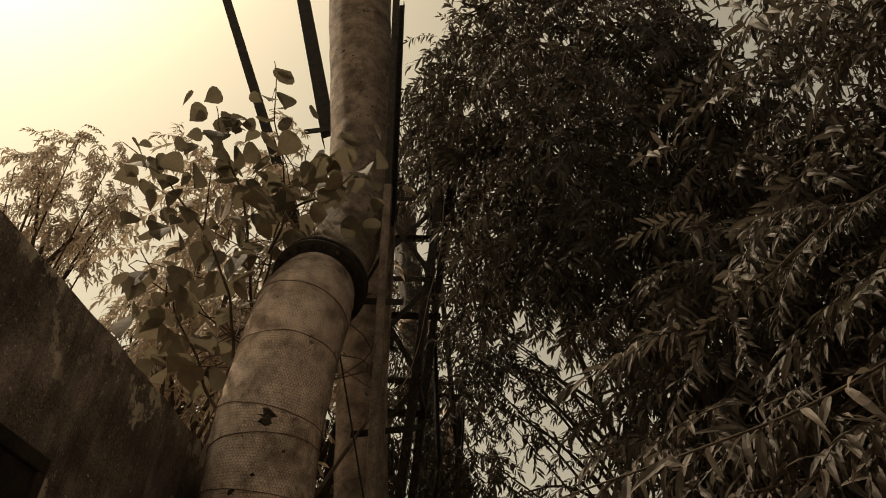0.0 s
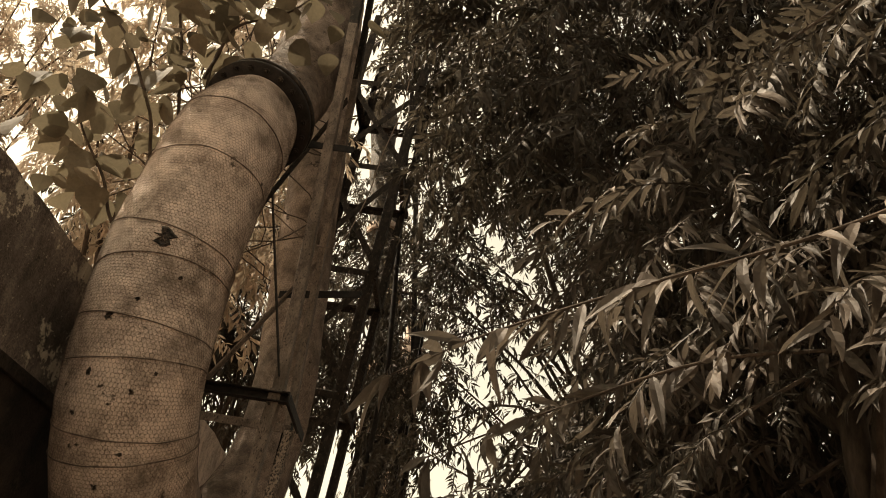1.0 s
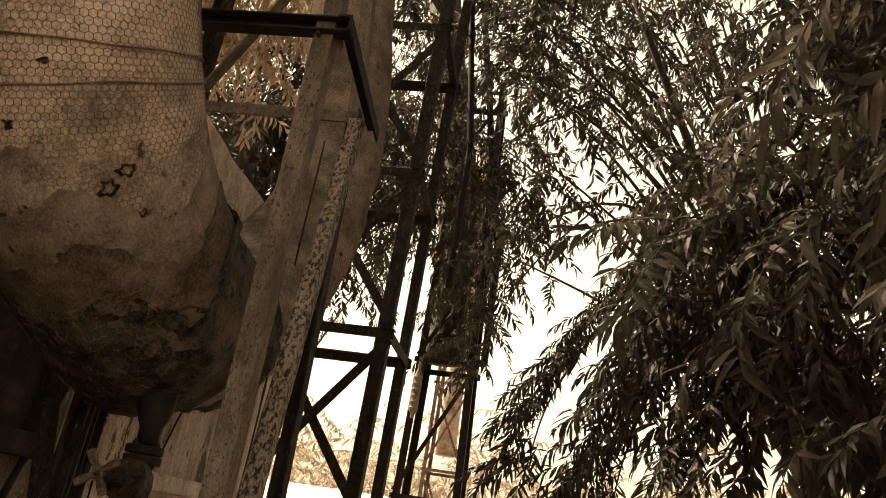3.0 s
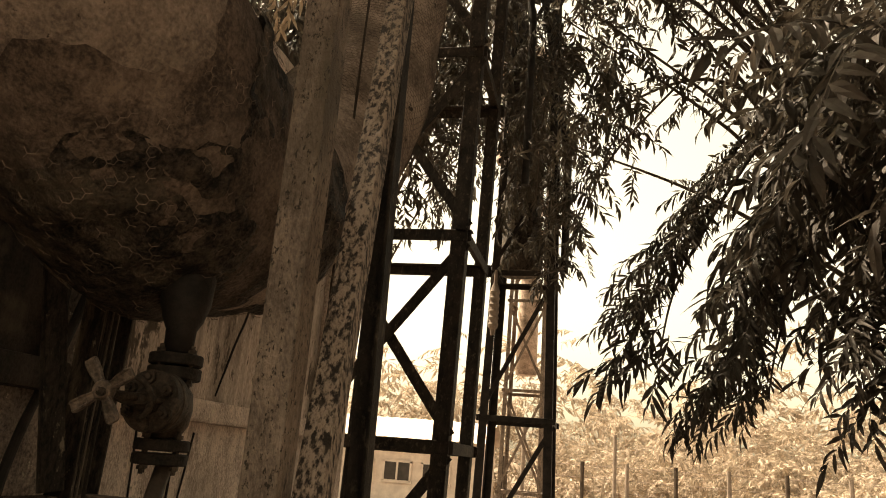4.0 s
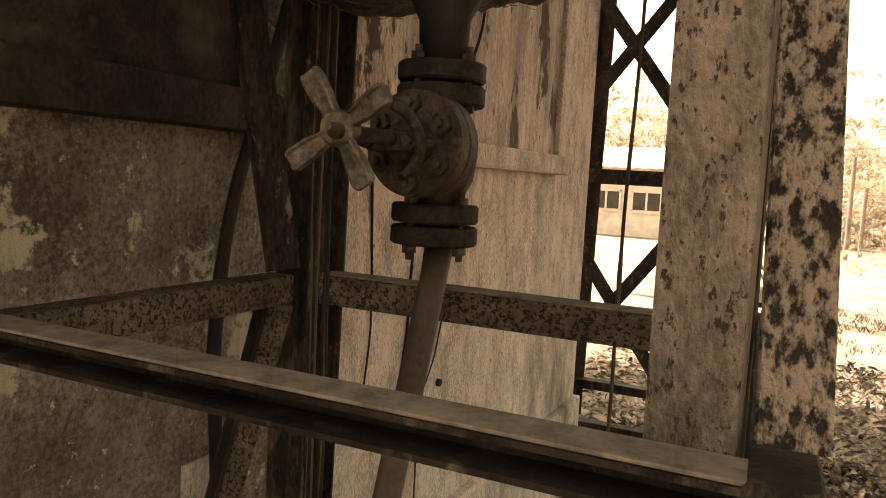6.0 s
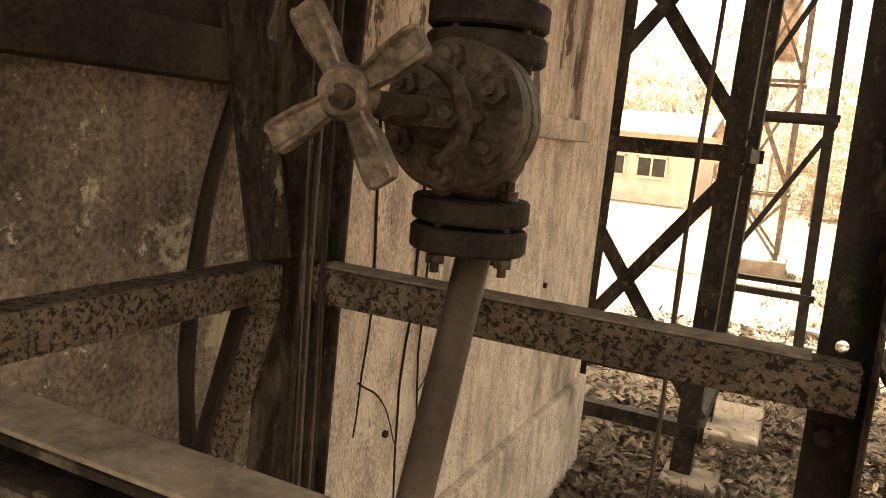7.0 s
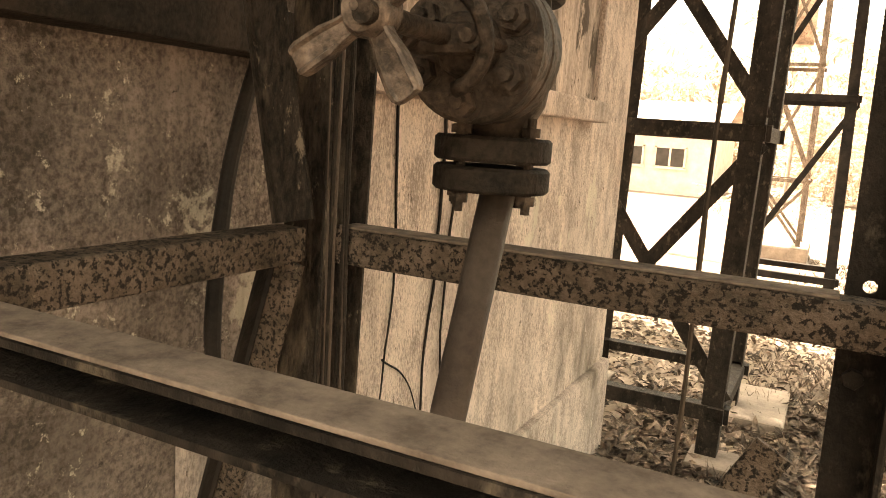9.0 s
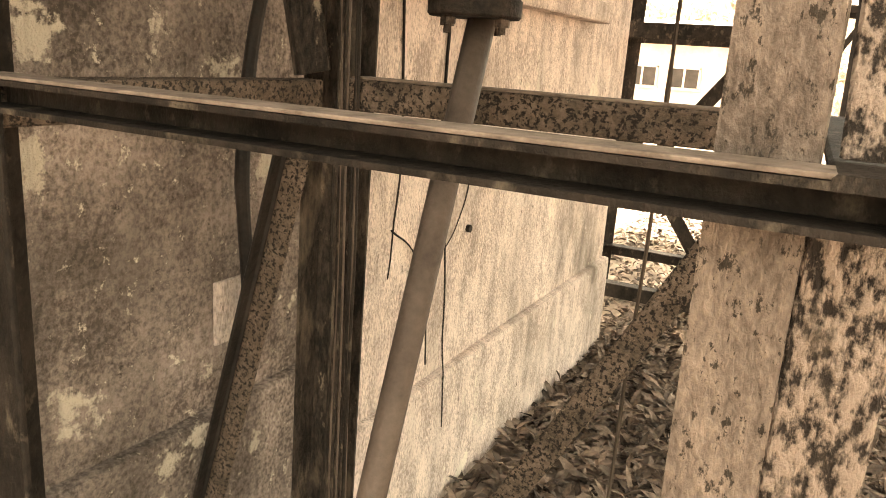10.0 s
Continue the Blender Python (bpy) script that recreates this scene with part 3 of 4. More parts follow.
# level frames
for z, mat, w in ((1.385, RUST, 0.030), (2.93, BLACK_STEEL, 0.05)):
    yb = 5.121 if z < 2 else 5.148
    part("frame_bar", channel((-1.74, yb, z), (-0.90, yb, z), (0, 0, -1), (0, -1, 0), w, 0.045, 0.005), mat, stand)
    part("frame_bar", angle_iron((-0.895, 5.076 if z < 2 else 5.10, z + 0.004), (-0.93, 5.75, z + 0.004), (-1, 0, 0), (0, 0, -1), 0.045, w), mat, stand)
    part("frame_bar", angle_iron((-1.64, 5.625, z + 0.002), (-0.985, 5.625, z + 0.002), (0, 1, 0), (0, 0, -1), 0.05, 0.047), SPECKLED if z < 2 else BARE, stand)
    part("frame_bar", angle_iron((-1.675, 5.10, z - 0.004), (-1.675, 5.63, z - 0.004), (-1, 0, 0), (0, 0, -1), 0.05, 0.047), SPECKLED if z < 2 else BARE, stand)
part("dust_layer", box(bmesh.new(), (-1.735, 5.0775, 1.3855), (-0.902, 5.1205, 1.389), 0.0012), DUST, stand, "pale dust lying on the bar")
part("dust_layer", box(bmesh.new(), (-1.62, 5.629, 1.3875), (-1.03, 5.67, 1.391), 0.0015), DUST, stand)
part("frame_bar", angle_iron((-1.30, 5.70, 3.78), (-0.80, 5.70, 3.86), (0, 1, 0), (0, 0, -1), 0.05, 0.05), BLACK_STEEL, stand)
part("frame_bar", angle_iron((-1.30, 5.16, 4.55), (-0.95, 5.16, 4.55), (0, 1, 0), (0, 0, -1), 0.05, 0.05), BLACK_STEEL, stand)
# braces
part("brace", angle_iron((-1.85, 5.612, 2.08), (-1.702, 5.612, 1.386), (0.97, 0, 0.21), (0, -1, 0), 0.058, 0.022), LEG_RUST, stand)
part("brace", angle_iron((-1.70, 5.60, 1.345), (-1.79, 5.60, 1.02), (0.96, 0, -0.27), (0, 1, 0), 0.045), SPECKLED, stand)
part("brace", angle_iron((-1.702, 5.598, 1.345), (-1.922, 5.598, 0.55), (0, -1, 0), (0.96, 0, -0.27), 0.03, 0.009), BLACK_STEEL, stand)
part("brace", angle_iron((-1.79, 5.60, 1.02), (-1.92, 5.60, 0.55), (0.96, 0, -0.27), (0, 1, 0), 0.045), SPECKLED, stand)
part("brace", angle_iron((-1.05, 5.66, 1.20), (-1.50, 5.66, 0.37), (-0.88, 0, 0.477), (0, 1, 0), 0.042, 0.04), SPECKLED, stand)
part("brace", flat_bar((-1.665, 5.69, 2.93), (-1.12, 5.69, 4.0), 0.055, 0.007, (0, 1, 0)), BARE, stand)
part("brace", flat_bar((-1.665, 5.70, 4.2), (-1.25, 5.70, 5.4), 0.055, 0.007, (0, 1, 0)), RUST, stand)
part("brace", flat_bar((-1.67, 5.13, 3.0), (-1.67, 5.69, 4.0), 0.05, 0.007, (1, 0, 0)), RUST, stand)
part("brace", flat_bar((-1.46, 5.14, 4.5), (-0.985, 5.14, 3.02), 0.04, 0.007, (0, 1, 0)), RUST, stand)
part("base_plate", box(bmesh.new(), (-1.06, 5.04, 0.0), (-0.88, 5.22, 0.03), 0.006), RUST, stand)
part("base_plate", box(bmesh.new(), (-1.08, 5.60, 0.0), (-0.90, 5.78, 0.03), 0.006), RUST, stand)
part("base_plate", box(bmesh.new(), (-1.79, 5.60, 0.0), (-1.6, 5.78, 0.03), 0.006), RUST, stand)
part("base_plate", box(bmesh.new(), (-1.79, 5.04, 0.0), (-1.6, 5.22, 0.03), 0.006), RUST, stand)
for p, ax in (((-1.0, 5.66, 1.34), (1, 0, 0)), ((-0.985, 5.10, 2.86), (0, 1, 0))):
    part("bolt", tube([Vector(p) - Vector(ax) * 0.008, Vector(p) + Vector(ax) * 0.009], 0.0065, 6), RUST, stand)


def lattice_tower(label, x0, x1, y0, y1, height, levels, taper=0.0, w=0.055, mat=RUST, lean=0.0, crossed=(3,), single=(1,), leg_w=None, brace_w=None):
    """A four-legged angle-iron tower with level frames and crossed flats."""
    tw = thing("lattice_tower", label, "lattice tower", "pipe towers", at=((x0 + x1) / 2, (y0 + y1) / 2, 0))
    cx, cy = (x0 + x1) / 2, (y0 + y1) / 2

    def corner(i, z):
        k = 1 - taper * z / height
        x, y = sides_of(i, x0, x1, y0, y1)
        return Vector((cx + (x - cx) * k + lean * z, cy + (y - cy) * k, z))

    inward = [((-1, 0, 0), (0, 1, 0)), ((-1, 0, 0), (0, -1, 0)), ((1, 0, 0), (0, -1, 0)), ((1, 0, 0), (0, 1, 0))]
    for i in range(4):
        part("leg", angle_iron(corner(i, 0), corner(i, height), *inward[i], leg_w or w * 1.25), mat, tw)
        part("footing", box(bmesh.new(), corner(i, 0) - Vector((0.13, 0.13, 0.05)), corner(i, 0) + Vector((0.13, 0.13, 0.05)), 0.012), CONCRETE, tw)
    for z in levels:
        for i in range(4):
            a, b = corner(i, z), corner((i + 1) % 4, z)
            ins = (Vector((cx + lean * z, cy, z)) - (a + b) / 2).normalized()
            e = (b - a).normalized() * 0.03
            part("frame_bar", angle_iron(a - e - ins * 0.008, b + e - ins * 0.008, ins, (0, 0, -1), w), mat, tw)
    for za, zb in zip(levels, levels[1:]):
        for i in crossed + single:
            a, b = corner(i, za + 0.03), corner((i + 1) % 4, zb - 0.08)
            c, d = corner((i + 1) % 4, za + 0.03), corner(i, zb - 0.08)
            ins = (Vector((cx + lean * za, cy, za)) - (a + c) / 2).normalized()
            h = Vector((1, 0, 0)) if i % 2 else Vector((0, 1, 0))
            part("cross_brace", flat_bar(a + ins * 0.012, b + ins * 0.012, brace_w or w * 0.8, 0.007, h), mat, tw)
            if i in crossed:
                part("cross_brace", flat_bar(c + ins * 0.022, d + ins * 0.022, brace_w or w * 0.8, 0.007, h), mat, tw)
    return tw


lattice_tower("dark rusty lattice tower beside the end of the wall", -2.275, -1.385, 8.53, 9.45, 9.5, [0.30, 1.64, 2.93, 4.22, 5.6, 7.0, 8.3], 0.0, 0.075, RUST, 0.016, (3,), (), 0.10, 0.068)
lattice_tower("tapered black lattice tower with level frames", -1.76, -0.93, 11.9, 12.7, 7.5, [0.5, 2.02, 3.56, 4.87, 6.1, 7.3], 0.38, 0.06, BLACK_STEEL, 0.0, (), (3,), 0.085)
lattice_tower("sun-bleached lattice tower farther along the line", -2.06, -1.36, 16.3, 17.1, 8.5, [0.2, 1.17, 2.73, 4.2, 5.6, 7.0, 8.4], 0.25, 0.05, BARE)


# ---- drain valve under the bend ----
valve = thing("drain_valve", "rusty cast-iron drain valve with a four-spoked handwheel", "valve", at=(-1.322, 5.43, 1.58))
VX, VY = -1.322, 5.43


def turned(points, sides=36, axis="z", centre=(0, 0, 0)):
    """A turned solid from (distance along the axis, radius) pairs."""
    ax = {"z": Vector((0, 0, 1)), "y": Vector((0, -1, 0))}[axis]
    c = Vector(centre)
    return tube([c + ax * h for h, r in points], [r for h, r in points], sides)


part("nozzle", turned([(2.0, 0.052), (1.83, 0.052), (1.79, 0.050), (1.755, 0.040), (1.735, 0.030), (1.69, 0.028)], centre=(VX, VY, 0)), BLACK_STEEL, valve, "black reducing nozzle", True)
for z0, z1 in ((1.664, 1.686), (1.636, 1.660), (1.500, 1.522), (1.474, 1.496)):
    fl = part("flange", disc((VX, VY, (z0 + z1) / 2), (0, 0, 1), 0.052, z1 - z0), RUST_BLACK, valve)
ring_of_bolts(valve, (VX, VY, 1.661), (0, 0, 1), 0.041, 4, 0.0085, 0.066, IRON, 0.5)
ring_of_bolts(valve, (VX, VY, 1.498), (0, 0, 1), 0.041, 4, 0.0085, 0.066, IRON, 0.5)
body = part("body", turned([(1.636, 0.030), (1.625, 0.032), (1.61, 0.043), (1.58, 0.047), (1.55, 0.043), (1.532, 0.033), (1.52, 0.030)], centre=(VX, VY, 0)), IRON, valve, smooth=True)
# bonnet, facing the yard
bx = VX + 0.018
part("bonnet", turned([(0.02, 0.040), (0.050, 0.047), (0.052, 0.056), (0.072, 0.057), (0.074, 0.053), (0.078, 0.0575), (0.096, 0.0575), (0.099, 0.054), (0.100, 0.026), (0.118, 0.022), (0.122, 0.017)], 44, "y", (bx, VY, 1.588)), IRON, valve, smooth=False)
for k in range(6):
    a = 0.52 + k * math.pi / 3
    c = Vector((bx + 0.042 * math.cos(a), VY - 0.098, 1.588 + 0.042 * math.sin(a)))
    bm = disc(c + Vector((0, -0.001, 0)), (0, -1, 0), 0.0145, 0.003, 18)
    tube([c, c + Vector((0, -0.012, 0))], 0.0115, 6, bm=bm)
    tube([c + Vector((0, -0.008, 0)), c + Vector((0, -0.019, 0))], 0.0055, 8, bm=bm)
    part("bolt", bm, IRON, valve)
gland = bmesh.new()
box(gland, (bx - 0.032, VY - 0.145, 1.577), (bx + 0.032, VY - 0.131, 1.599), 0.006)
part("gland_plate", gland, IRON, valve)
for dx in (-0.026, 0.026):
    bm = tube([(bx + dx, VY - 0.09, 1.588), (bx + dx, VY - 0.161, 1.588)], 0.005, 8)
    tube([(bx + dx, VY - 0.144, 1.588), (bx + dx, VY - 0.154, 1.588)], 0.0095, 6, bm=bm)
    part("gland_stud", bm, IRON, valve)
arc = [(bx + 0.036 * math.cos(t), VY - 0.15 - 0.012 * math.sin(t), 1.588 + 0.036 * math.sin(t)) for t in [-1.3 + 0.26 * k for k in range(11)]]
part("yoke", tube(arc, [0.006] * 11, 8), IRON, valve, smooth=True)
part("stem", turned([(0.10, 0.0075), (0.245, 0.0075)], 14, "y", (bx, VY, 1.590)), IRON, valve)
hub = Vector((bx - 0.006, VY - 0.226, 1.593))
wheel = part("handwheel", turned([(-0.012, 0.012), (-0.010, 0.0165), (0.006, 0.0175), (0.012, 0.014)], 24, "y", hub), WORN_IRON, valve, "four-spoked bare iron handwheel")
for ang in (213, 303, 33, 123):
    a = radians(ang)
    d = Vector((math.cos(a), -0.10, math.sin(a))).normalized()
    side = d.cross(Vector((0, 1, 0))).normalized()
    front = side.cross(d).normalized()
    prof = [(-0.0105, -0.004), (-0.0098, 0.0045), (-0.0072, 0.0052), (-0.0055, 0.0022), (0.0055, 0.0022), (0.0072, 0.0052), (0.0098, 0.0045), (0.0105, -0.004), (0.006, -0.0065), (-0.006, -0.0065)]
    bm = bmesh.new()
    rings = []
    for t, w in ((0.011, 0.72), (0.022, 0.74), (0.034, 1.0), (0.054, 1.06), (0.0585, 1.02), (0.0605, 0.85)):
        rings.append([bm.verts.new(hub + d * t + side * p * w + front * -q * (1 if t < 0.058 else 0.7)) for p, q in prof])
    for r0, r1 in zip(rings, rings[1:]):
        for k in range(len(prof)):
            j = (k + 1) % len(prof)
            bm.faces.new((r0[k], r0[j], r1[j], r1[k]))
    bm.faces.new(rings[0][::-1])
    bm.faces.new(rings[-1])
    bmesh.ops.recalc_face_normals(bm, faces=bm.faces[:])
    part("spoke", bm, WORN_IRON, wheel)
part("nut", turned([(0.010, 0.0068), (0.0155, 0.0062)], 6, "y", hub), WORN_IRON, wheel)
part("stem_end", turned([(0.015, 0.0036), (0.0195, 0.003)], 12, "y", hub), WORN_IRON, wheel)

drain = thing("drain_pipe", "straight grey steel drain pipe running down to the ground", "pipe", at=(-1.335, 4.94, 0))
part("tube", tube([(VX - 0.002, 5.455, 1.474), (VX - 0.008, 5.20, 0.75), (VX - 0.012, 4.92, -0.02)], 0.0165, 20), STEEL_PIPE, drain, smooth=True)

# ---- cables, old pipe, roots and a crack on the wall ----
rnd = random.Random(5)
for k in range(13):
    x0, y0 = -1.640 + 0.0034 * k + 0.003 * rnd.random(), 5.622 - 0.006 * rnd.random()
    pts = [(x0 + 0.010 * noise.noise(Vector((z * 2.3, k * 3.1, 0))), y0 + 0.006 * noise.noise(Vector((z * 2.1, k, 5))), z) for z in [0.02 + 0.12 * i for i in range(18 + k % 3)]]
    c = thing("cable", "thin dusty cable hanging beside the dark upright", "cable", "hanging cables", at=pts[0])
    part("strand", tube(pts, 0.0018 + 0.0012 * rnd.random(), 6), (RUST, LEG_RUST, RUST, STEEL_PIPE)[k % 4], c)
oldpipe = thing("wall_pipe", "bent dark conduit fixed to the plaster wall", "conduit", at=(WX + 0.03, 5.73, 0.9))
part("tube", tube(smooth_path([(WX + 0.03, 5.93, 1.95), (WX + 0.03, 5.86, 1.75), (WX + 0.03, 5.773, 1.53), (WX + 0.03, 5.733, 1.37), (WX + 0.03, 5.716, 1.2), (WX + 0.03, 5.721, 1.1), (WX + 0.03, 5.735, 0.93), (WX + 0.02, 5.735, 0.74)], 6), 0.0125, 12, rough=0.004), BLACK_STEEL, oldpipe)


def root(points, r, seed, label, name="root", mat=BLACK_STEEL, wander=0.012):
    pts = [Vector(p) for p in smooth_path(points, 7)]
    pts = [p + Vector((0, wander * noise.noise(p * 9 + Vector((seed, 0, 0))), wander * noise.noise(p * 9 + Vector((0, seed, 0))))) for p in pts]
    t = thing(name, label, "creeper", "dry roots on the wall", at=pts[-1])
    part("strand", tube(pts, [r * (1 - 0.5 * i / len(pts)) for i in range(len(pts))], 5), mat, t)


W = WX + 0.004
# the first strand is a crack in the panel, built as a thin dark tube
root([(W, 7.02, 2.5), (W + 0.002, 6.96, 2.09), (W + 0.004, 6.86, 1.86), (W + 0.003, 6.78, 1.70)], 0.008, 1, "thin dark strand clinging to the plaster")
root([(W + 0.003, 6.55, 1.60), (W + 0.003, 6.54, 1.2), (W + 0.004, 6.50, 0.9), (W + 0.03, 6.48, 0.55)], 0.005, 2, "thin dark strand clinging to the plaster")
root([(W + 0.003, 6.66, 1.55), (W + 0.003, 6.60, 1.1), (W + 0.006, 6.62, 0.7), (W + 0.05, 6.58, 0.3)], 0.004, 3, "thin dark strand clinging to the plaster")
root([(W + 0.003, 6.30, 1.6), (W + 0.003, 6.33, 1.2), (W + 0.01, 6.28, 0.85)], 0.004, 4, "thin dark strand clinging to the plaster")
root([(W + 0.003, 6.80, 1.2), (W + 0.003, 6.72, 0.98), (W + 0.004, 6.60, 0.86)], 0.003, 6, "thin dark strand clinging to the plaster")
root([(W + 0.003, 6.3, 0.98), (W + 0.003, 6.42, 0.90), (W + 0.004, 6.5, 0.75)], 0.003, 7, "thin dark strand clinging to the plaster")
for k, (y, z) in enumerate(((6.77, 0.90), (7.66, 1.02), (6.45, 0.80), (5.9, 1.25), (7.2, 0.42))):
    bm = tube([(WX - 0.01, y, z), (WX + 0.012, y, z)], 0.012, 8, rough=0.004, seed=k)
    part("plug", bm, BLACK_STEEL, wall)
# hanging twine between the stand and the wall
twine = thing("twine", "frayed twine hanging down with small knots", "twine", at=(-1.19, 5.9, 0.2))
pts = [(-1.185 - 0.012 * (2.7 - z) + 0.006 * noise.noise(Vector((z * 3, 0, 0))), 5.9, z) for z in [2.95 - 0.05 * i for i in range(56)]]
part("strand", tube(pts, [0.0035 + 0.003 * max(0, noise.noise(Vector((p[2] * 9, 2, 0)))) for p in pts], 6), BARK, twine)
# sagging wire from the stand
sag = thing("sagging_wire", "loose pale wire sagging from the stand", "wire", at=(-1.1, 5.3, 3.92))
part("strand", tube(smooth_path([(-1.30, 5.12, 3.98), (-1.10, 5.3, 3.92), (-0.92, 5.3, 3.93), (-0.83, 5.3, 4.25), (-0.80, 5.3, 4.62), (-0.75, 5.3, 5.05), (-0.76, 5.3, 5.6)], 6), 0.004, 6), WIRE, sag)
# two dark stay bars that rise over the wall
for k, (p, q, r) in enumerate((((-2.35, 6.6, 6.0), (-4.45, 6.6, 10.6), 0.05), ((-2.38, 6.6, 7.5), (-3.45, 6.6, 10.9), 0.075))):
    st = thing("stay_bar", "dark steel bar slanting up over the wall", "steel bar", "slanting bars", at=p)
    part("bar", angle_iron(p, q, (0.9, 0, 0.41), (0, 1, 0), r * 2.3), BLACK_STEEL, st)
part("bracket", flat_bar((-2.45, 6.6, 5.9), (-1.5, 6.45, 5.9), 0.07, 0.012), BLACK_STEEL, pipe)
part("bracket", flat_bar((-2.6, 6.6, 7.6), (-1.7, 6.45, 7.6), 0.07, 0.012), BLACK_STEEL, pipe)

# ---- pipes carried by the farther towers ----
far_pipe = thing("wrapped_pipe", "upright pipe in torn dark wrapping with pale collars", "pipe", at=(-1.45, 12.3, 0.5))
FP = smooth_path([(-1.42, 12.3, 3.6), (-1.45, 12.3, 4.8), (-1.60, 12.3, 6.2), (-1.92, 12.3, 7.8), (-2.3, 12.3, 9.6), (-2.7, 12.3, 11.6)], 8)
part("wrapping", tube(FP, [0.23 + 0.035 * noise.noise(Vector((i * 0.45, 0, 0))) for i in range(len(FP))], 24, rough=0.05), BITUMEN, far_pipe, smooth=True)
for i in (9, 15, 21, 27):
    part("collar", tube([FP[i], FP[i] + (FP[i + 1] - FP[i]) * 0.55], [0.285, 0.27], 24, rough=0.03), INSULATION, far_pipe, "pale collar of bare lagging")
for k, (x, y, z0, z1, r, lean) in enumerate(((-0.92, 12.2, 4.2, 12.5, 0.045, -0.17), (-1.1, 9.5, 4.2, 10.5, 0.03, -0.12))):
    p = thing("thin_riser", "thin dark pipe rising beside the towers", "pipe", "thin risers", at=(x, y, z0))
    part("tube", tube([(x, y, z0 - 0.6), (x, y, z0 + 0.8), (x + lean * (z1 - z0 - 0.8), y, z1)], r, 12), BLACK_STEEL, p)
pale = thing("pale_pipe", "sun-bleached lagged pipe inside the far tower", "pipe", at=(-1.72, 16.7, 0))
part("lagging", tube([(-1.72, 16.7, 3.0), (-1.72, 16.7, 4), (-1.74, 16.7, 6.3), (-1.76, 16.7, 9)], 0.17, 24, rough=0.02), INSULATION, pale, smooth=True)
part("footing", box(bmesh.new(), (-2.2, 16.1, -0.05), (-1.25, 17.2, 0.25), 0.03), CONCRETE, pale)
slab = thing("footing_slab", "weathered concrete slab at the foot of the tower", "concrete slab", at=(-1.3, 9.5, 0))
part("slab", box(bmesh.new(), (-1.42, 9.15, -0.05), (-1.12, 9.85, 0.064), 0.015), CONCRETE, slab)

# ---- far yard ----
def far_house():
    h = thing("house", "low whitewashed building with a corrugated roof", "house", at=(-6.5, 30, 0))
    part("wall", box(bmesh.new(), (-14.0, 29.0, -0.1), (-4.3, 33.0, 2.25)), WHITEWASH, h)
    bm = bmesh.new()
    n = 60
    vs = [[bm.verts.new((-14.4 + 10.4 * i / n, y, z + 0.03 * (i % 2))) for i in range(n + 1)] for y, z in ((28.5, 2.15), (31, 2.9), (33.5, 2.15))]
    for r0, r1 in zip(vs, vs[1:]):
        for i in range(n):
            bm.faces.new((r0[i], r0[i + 1], r1[i + 1], r1[i]))
    part("roof", bm, WHITEWASH, h)
    for x in (-12.2, -10.8, -9.5, -8.2, -6.93, -5.65):
        w = part("window", box(bmesh.new(), (x - 0.42, 28.97, 0.85), (x + 0.42, 29.02, 1.40)), GLASS_DARK, h, "dark unglazed window")
        for a, b, c, d in ((x - 0.48, x - 0.42, 0.8, 1.45), (x + 0.42, x + 0.48, 0.8, 1.45), (x - 0.03, x + 0.03, 0.85, 1.40), (x - 0.48, x + 0.48, 1.40, 1.47), (x - 0.52, x + 0.52, 0.76, 0.84)):
            part("window_frame", box(bmesh.new(), (a, 28.93, c), (b, 29.0, d)), WHITEWASH, w)


far_house()
fence = thing("fence", "wire fence on weathered posts across the yard", "fence", at=(3, 25, 0))
for k, x in enumerate([-3.5 + 1.25 * i for i in range(16)]):
    y = 27.0 - 0.55 * x
    part("post", tube([(x, y, -0.05), (x + 0.03 * noise.noise(Vector((k, 0, 0))), y, 1.0), (x + 0.05 * noise.noise(Vector((k, 3, 0))), y, 1.85)], 0.055, 8, rough=0.01), CONCRETE if k % 2 else BARK, fence)
for z in (0.35, 0.7, 1.05, 1.4, 1.75):
    part("wire", tube([(-3.5, 27.0 + 0.55 * 3.5, z), (15.3, 27.0 - 0.55 * 15.3, z)], 0.008, 5), WIRE, fence)
for x, y in ((-0.1, 26.2), (-2.4, 24.0), (5.2, 31)):
    p = thing("utility_pole", "slender pale pole standing in the yard", "pole", "poles", at=(x, y, 0))
    part("shaft", tube([(x, y, -0.05), (x, y, 1.3), (x, y, 2.6)], [0.06, 0.055, 0.05], 12), CONCRETE, p)
insulator = thing("insulator", "pale ribbed insulator hanging from the tower", "insulator", at=(-1.72, 12.05, 3.0))
ip = [(0, 0.02), (0.06, 0.03)]
for k in range(6):
    ip += [(0.08 + 0.07 * k, 0.048), (0.11 + 0.07 * k, 0.056), (0.13 + 0.07 * k, 0.048)]
part("ribs", turned(ip + [(0.56, 0.02), (0.7, 0.015)], 16, "z", (-1.62, 11.86, 2.83)), CONCRETE, insulator)


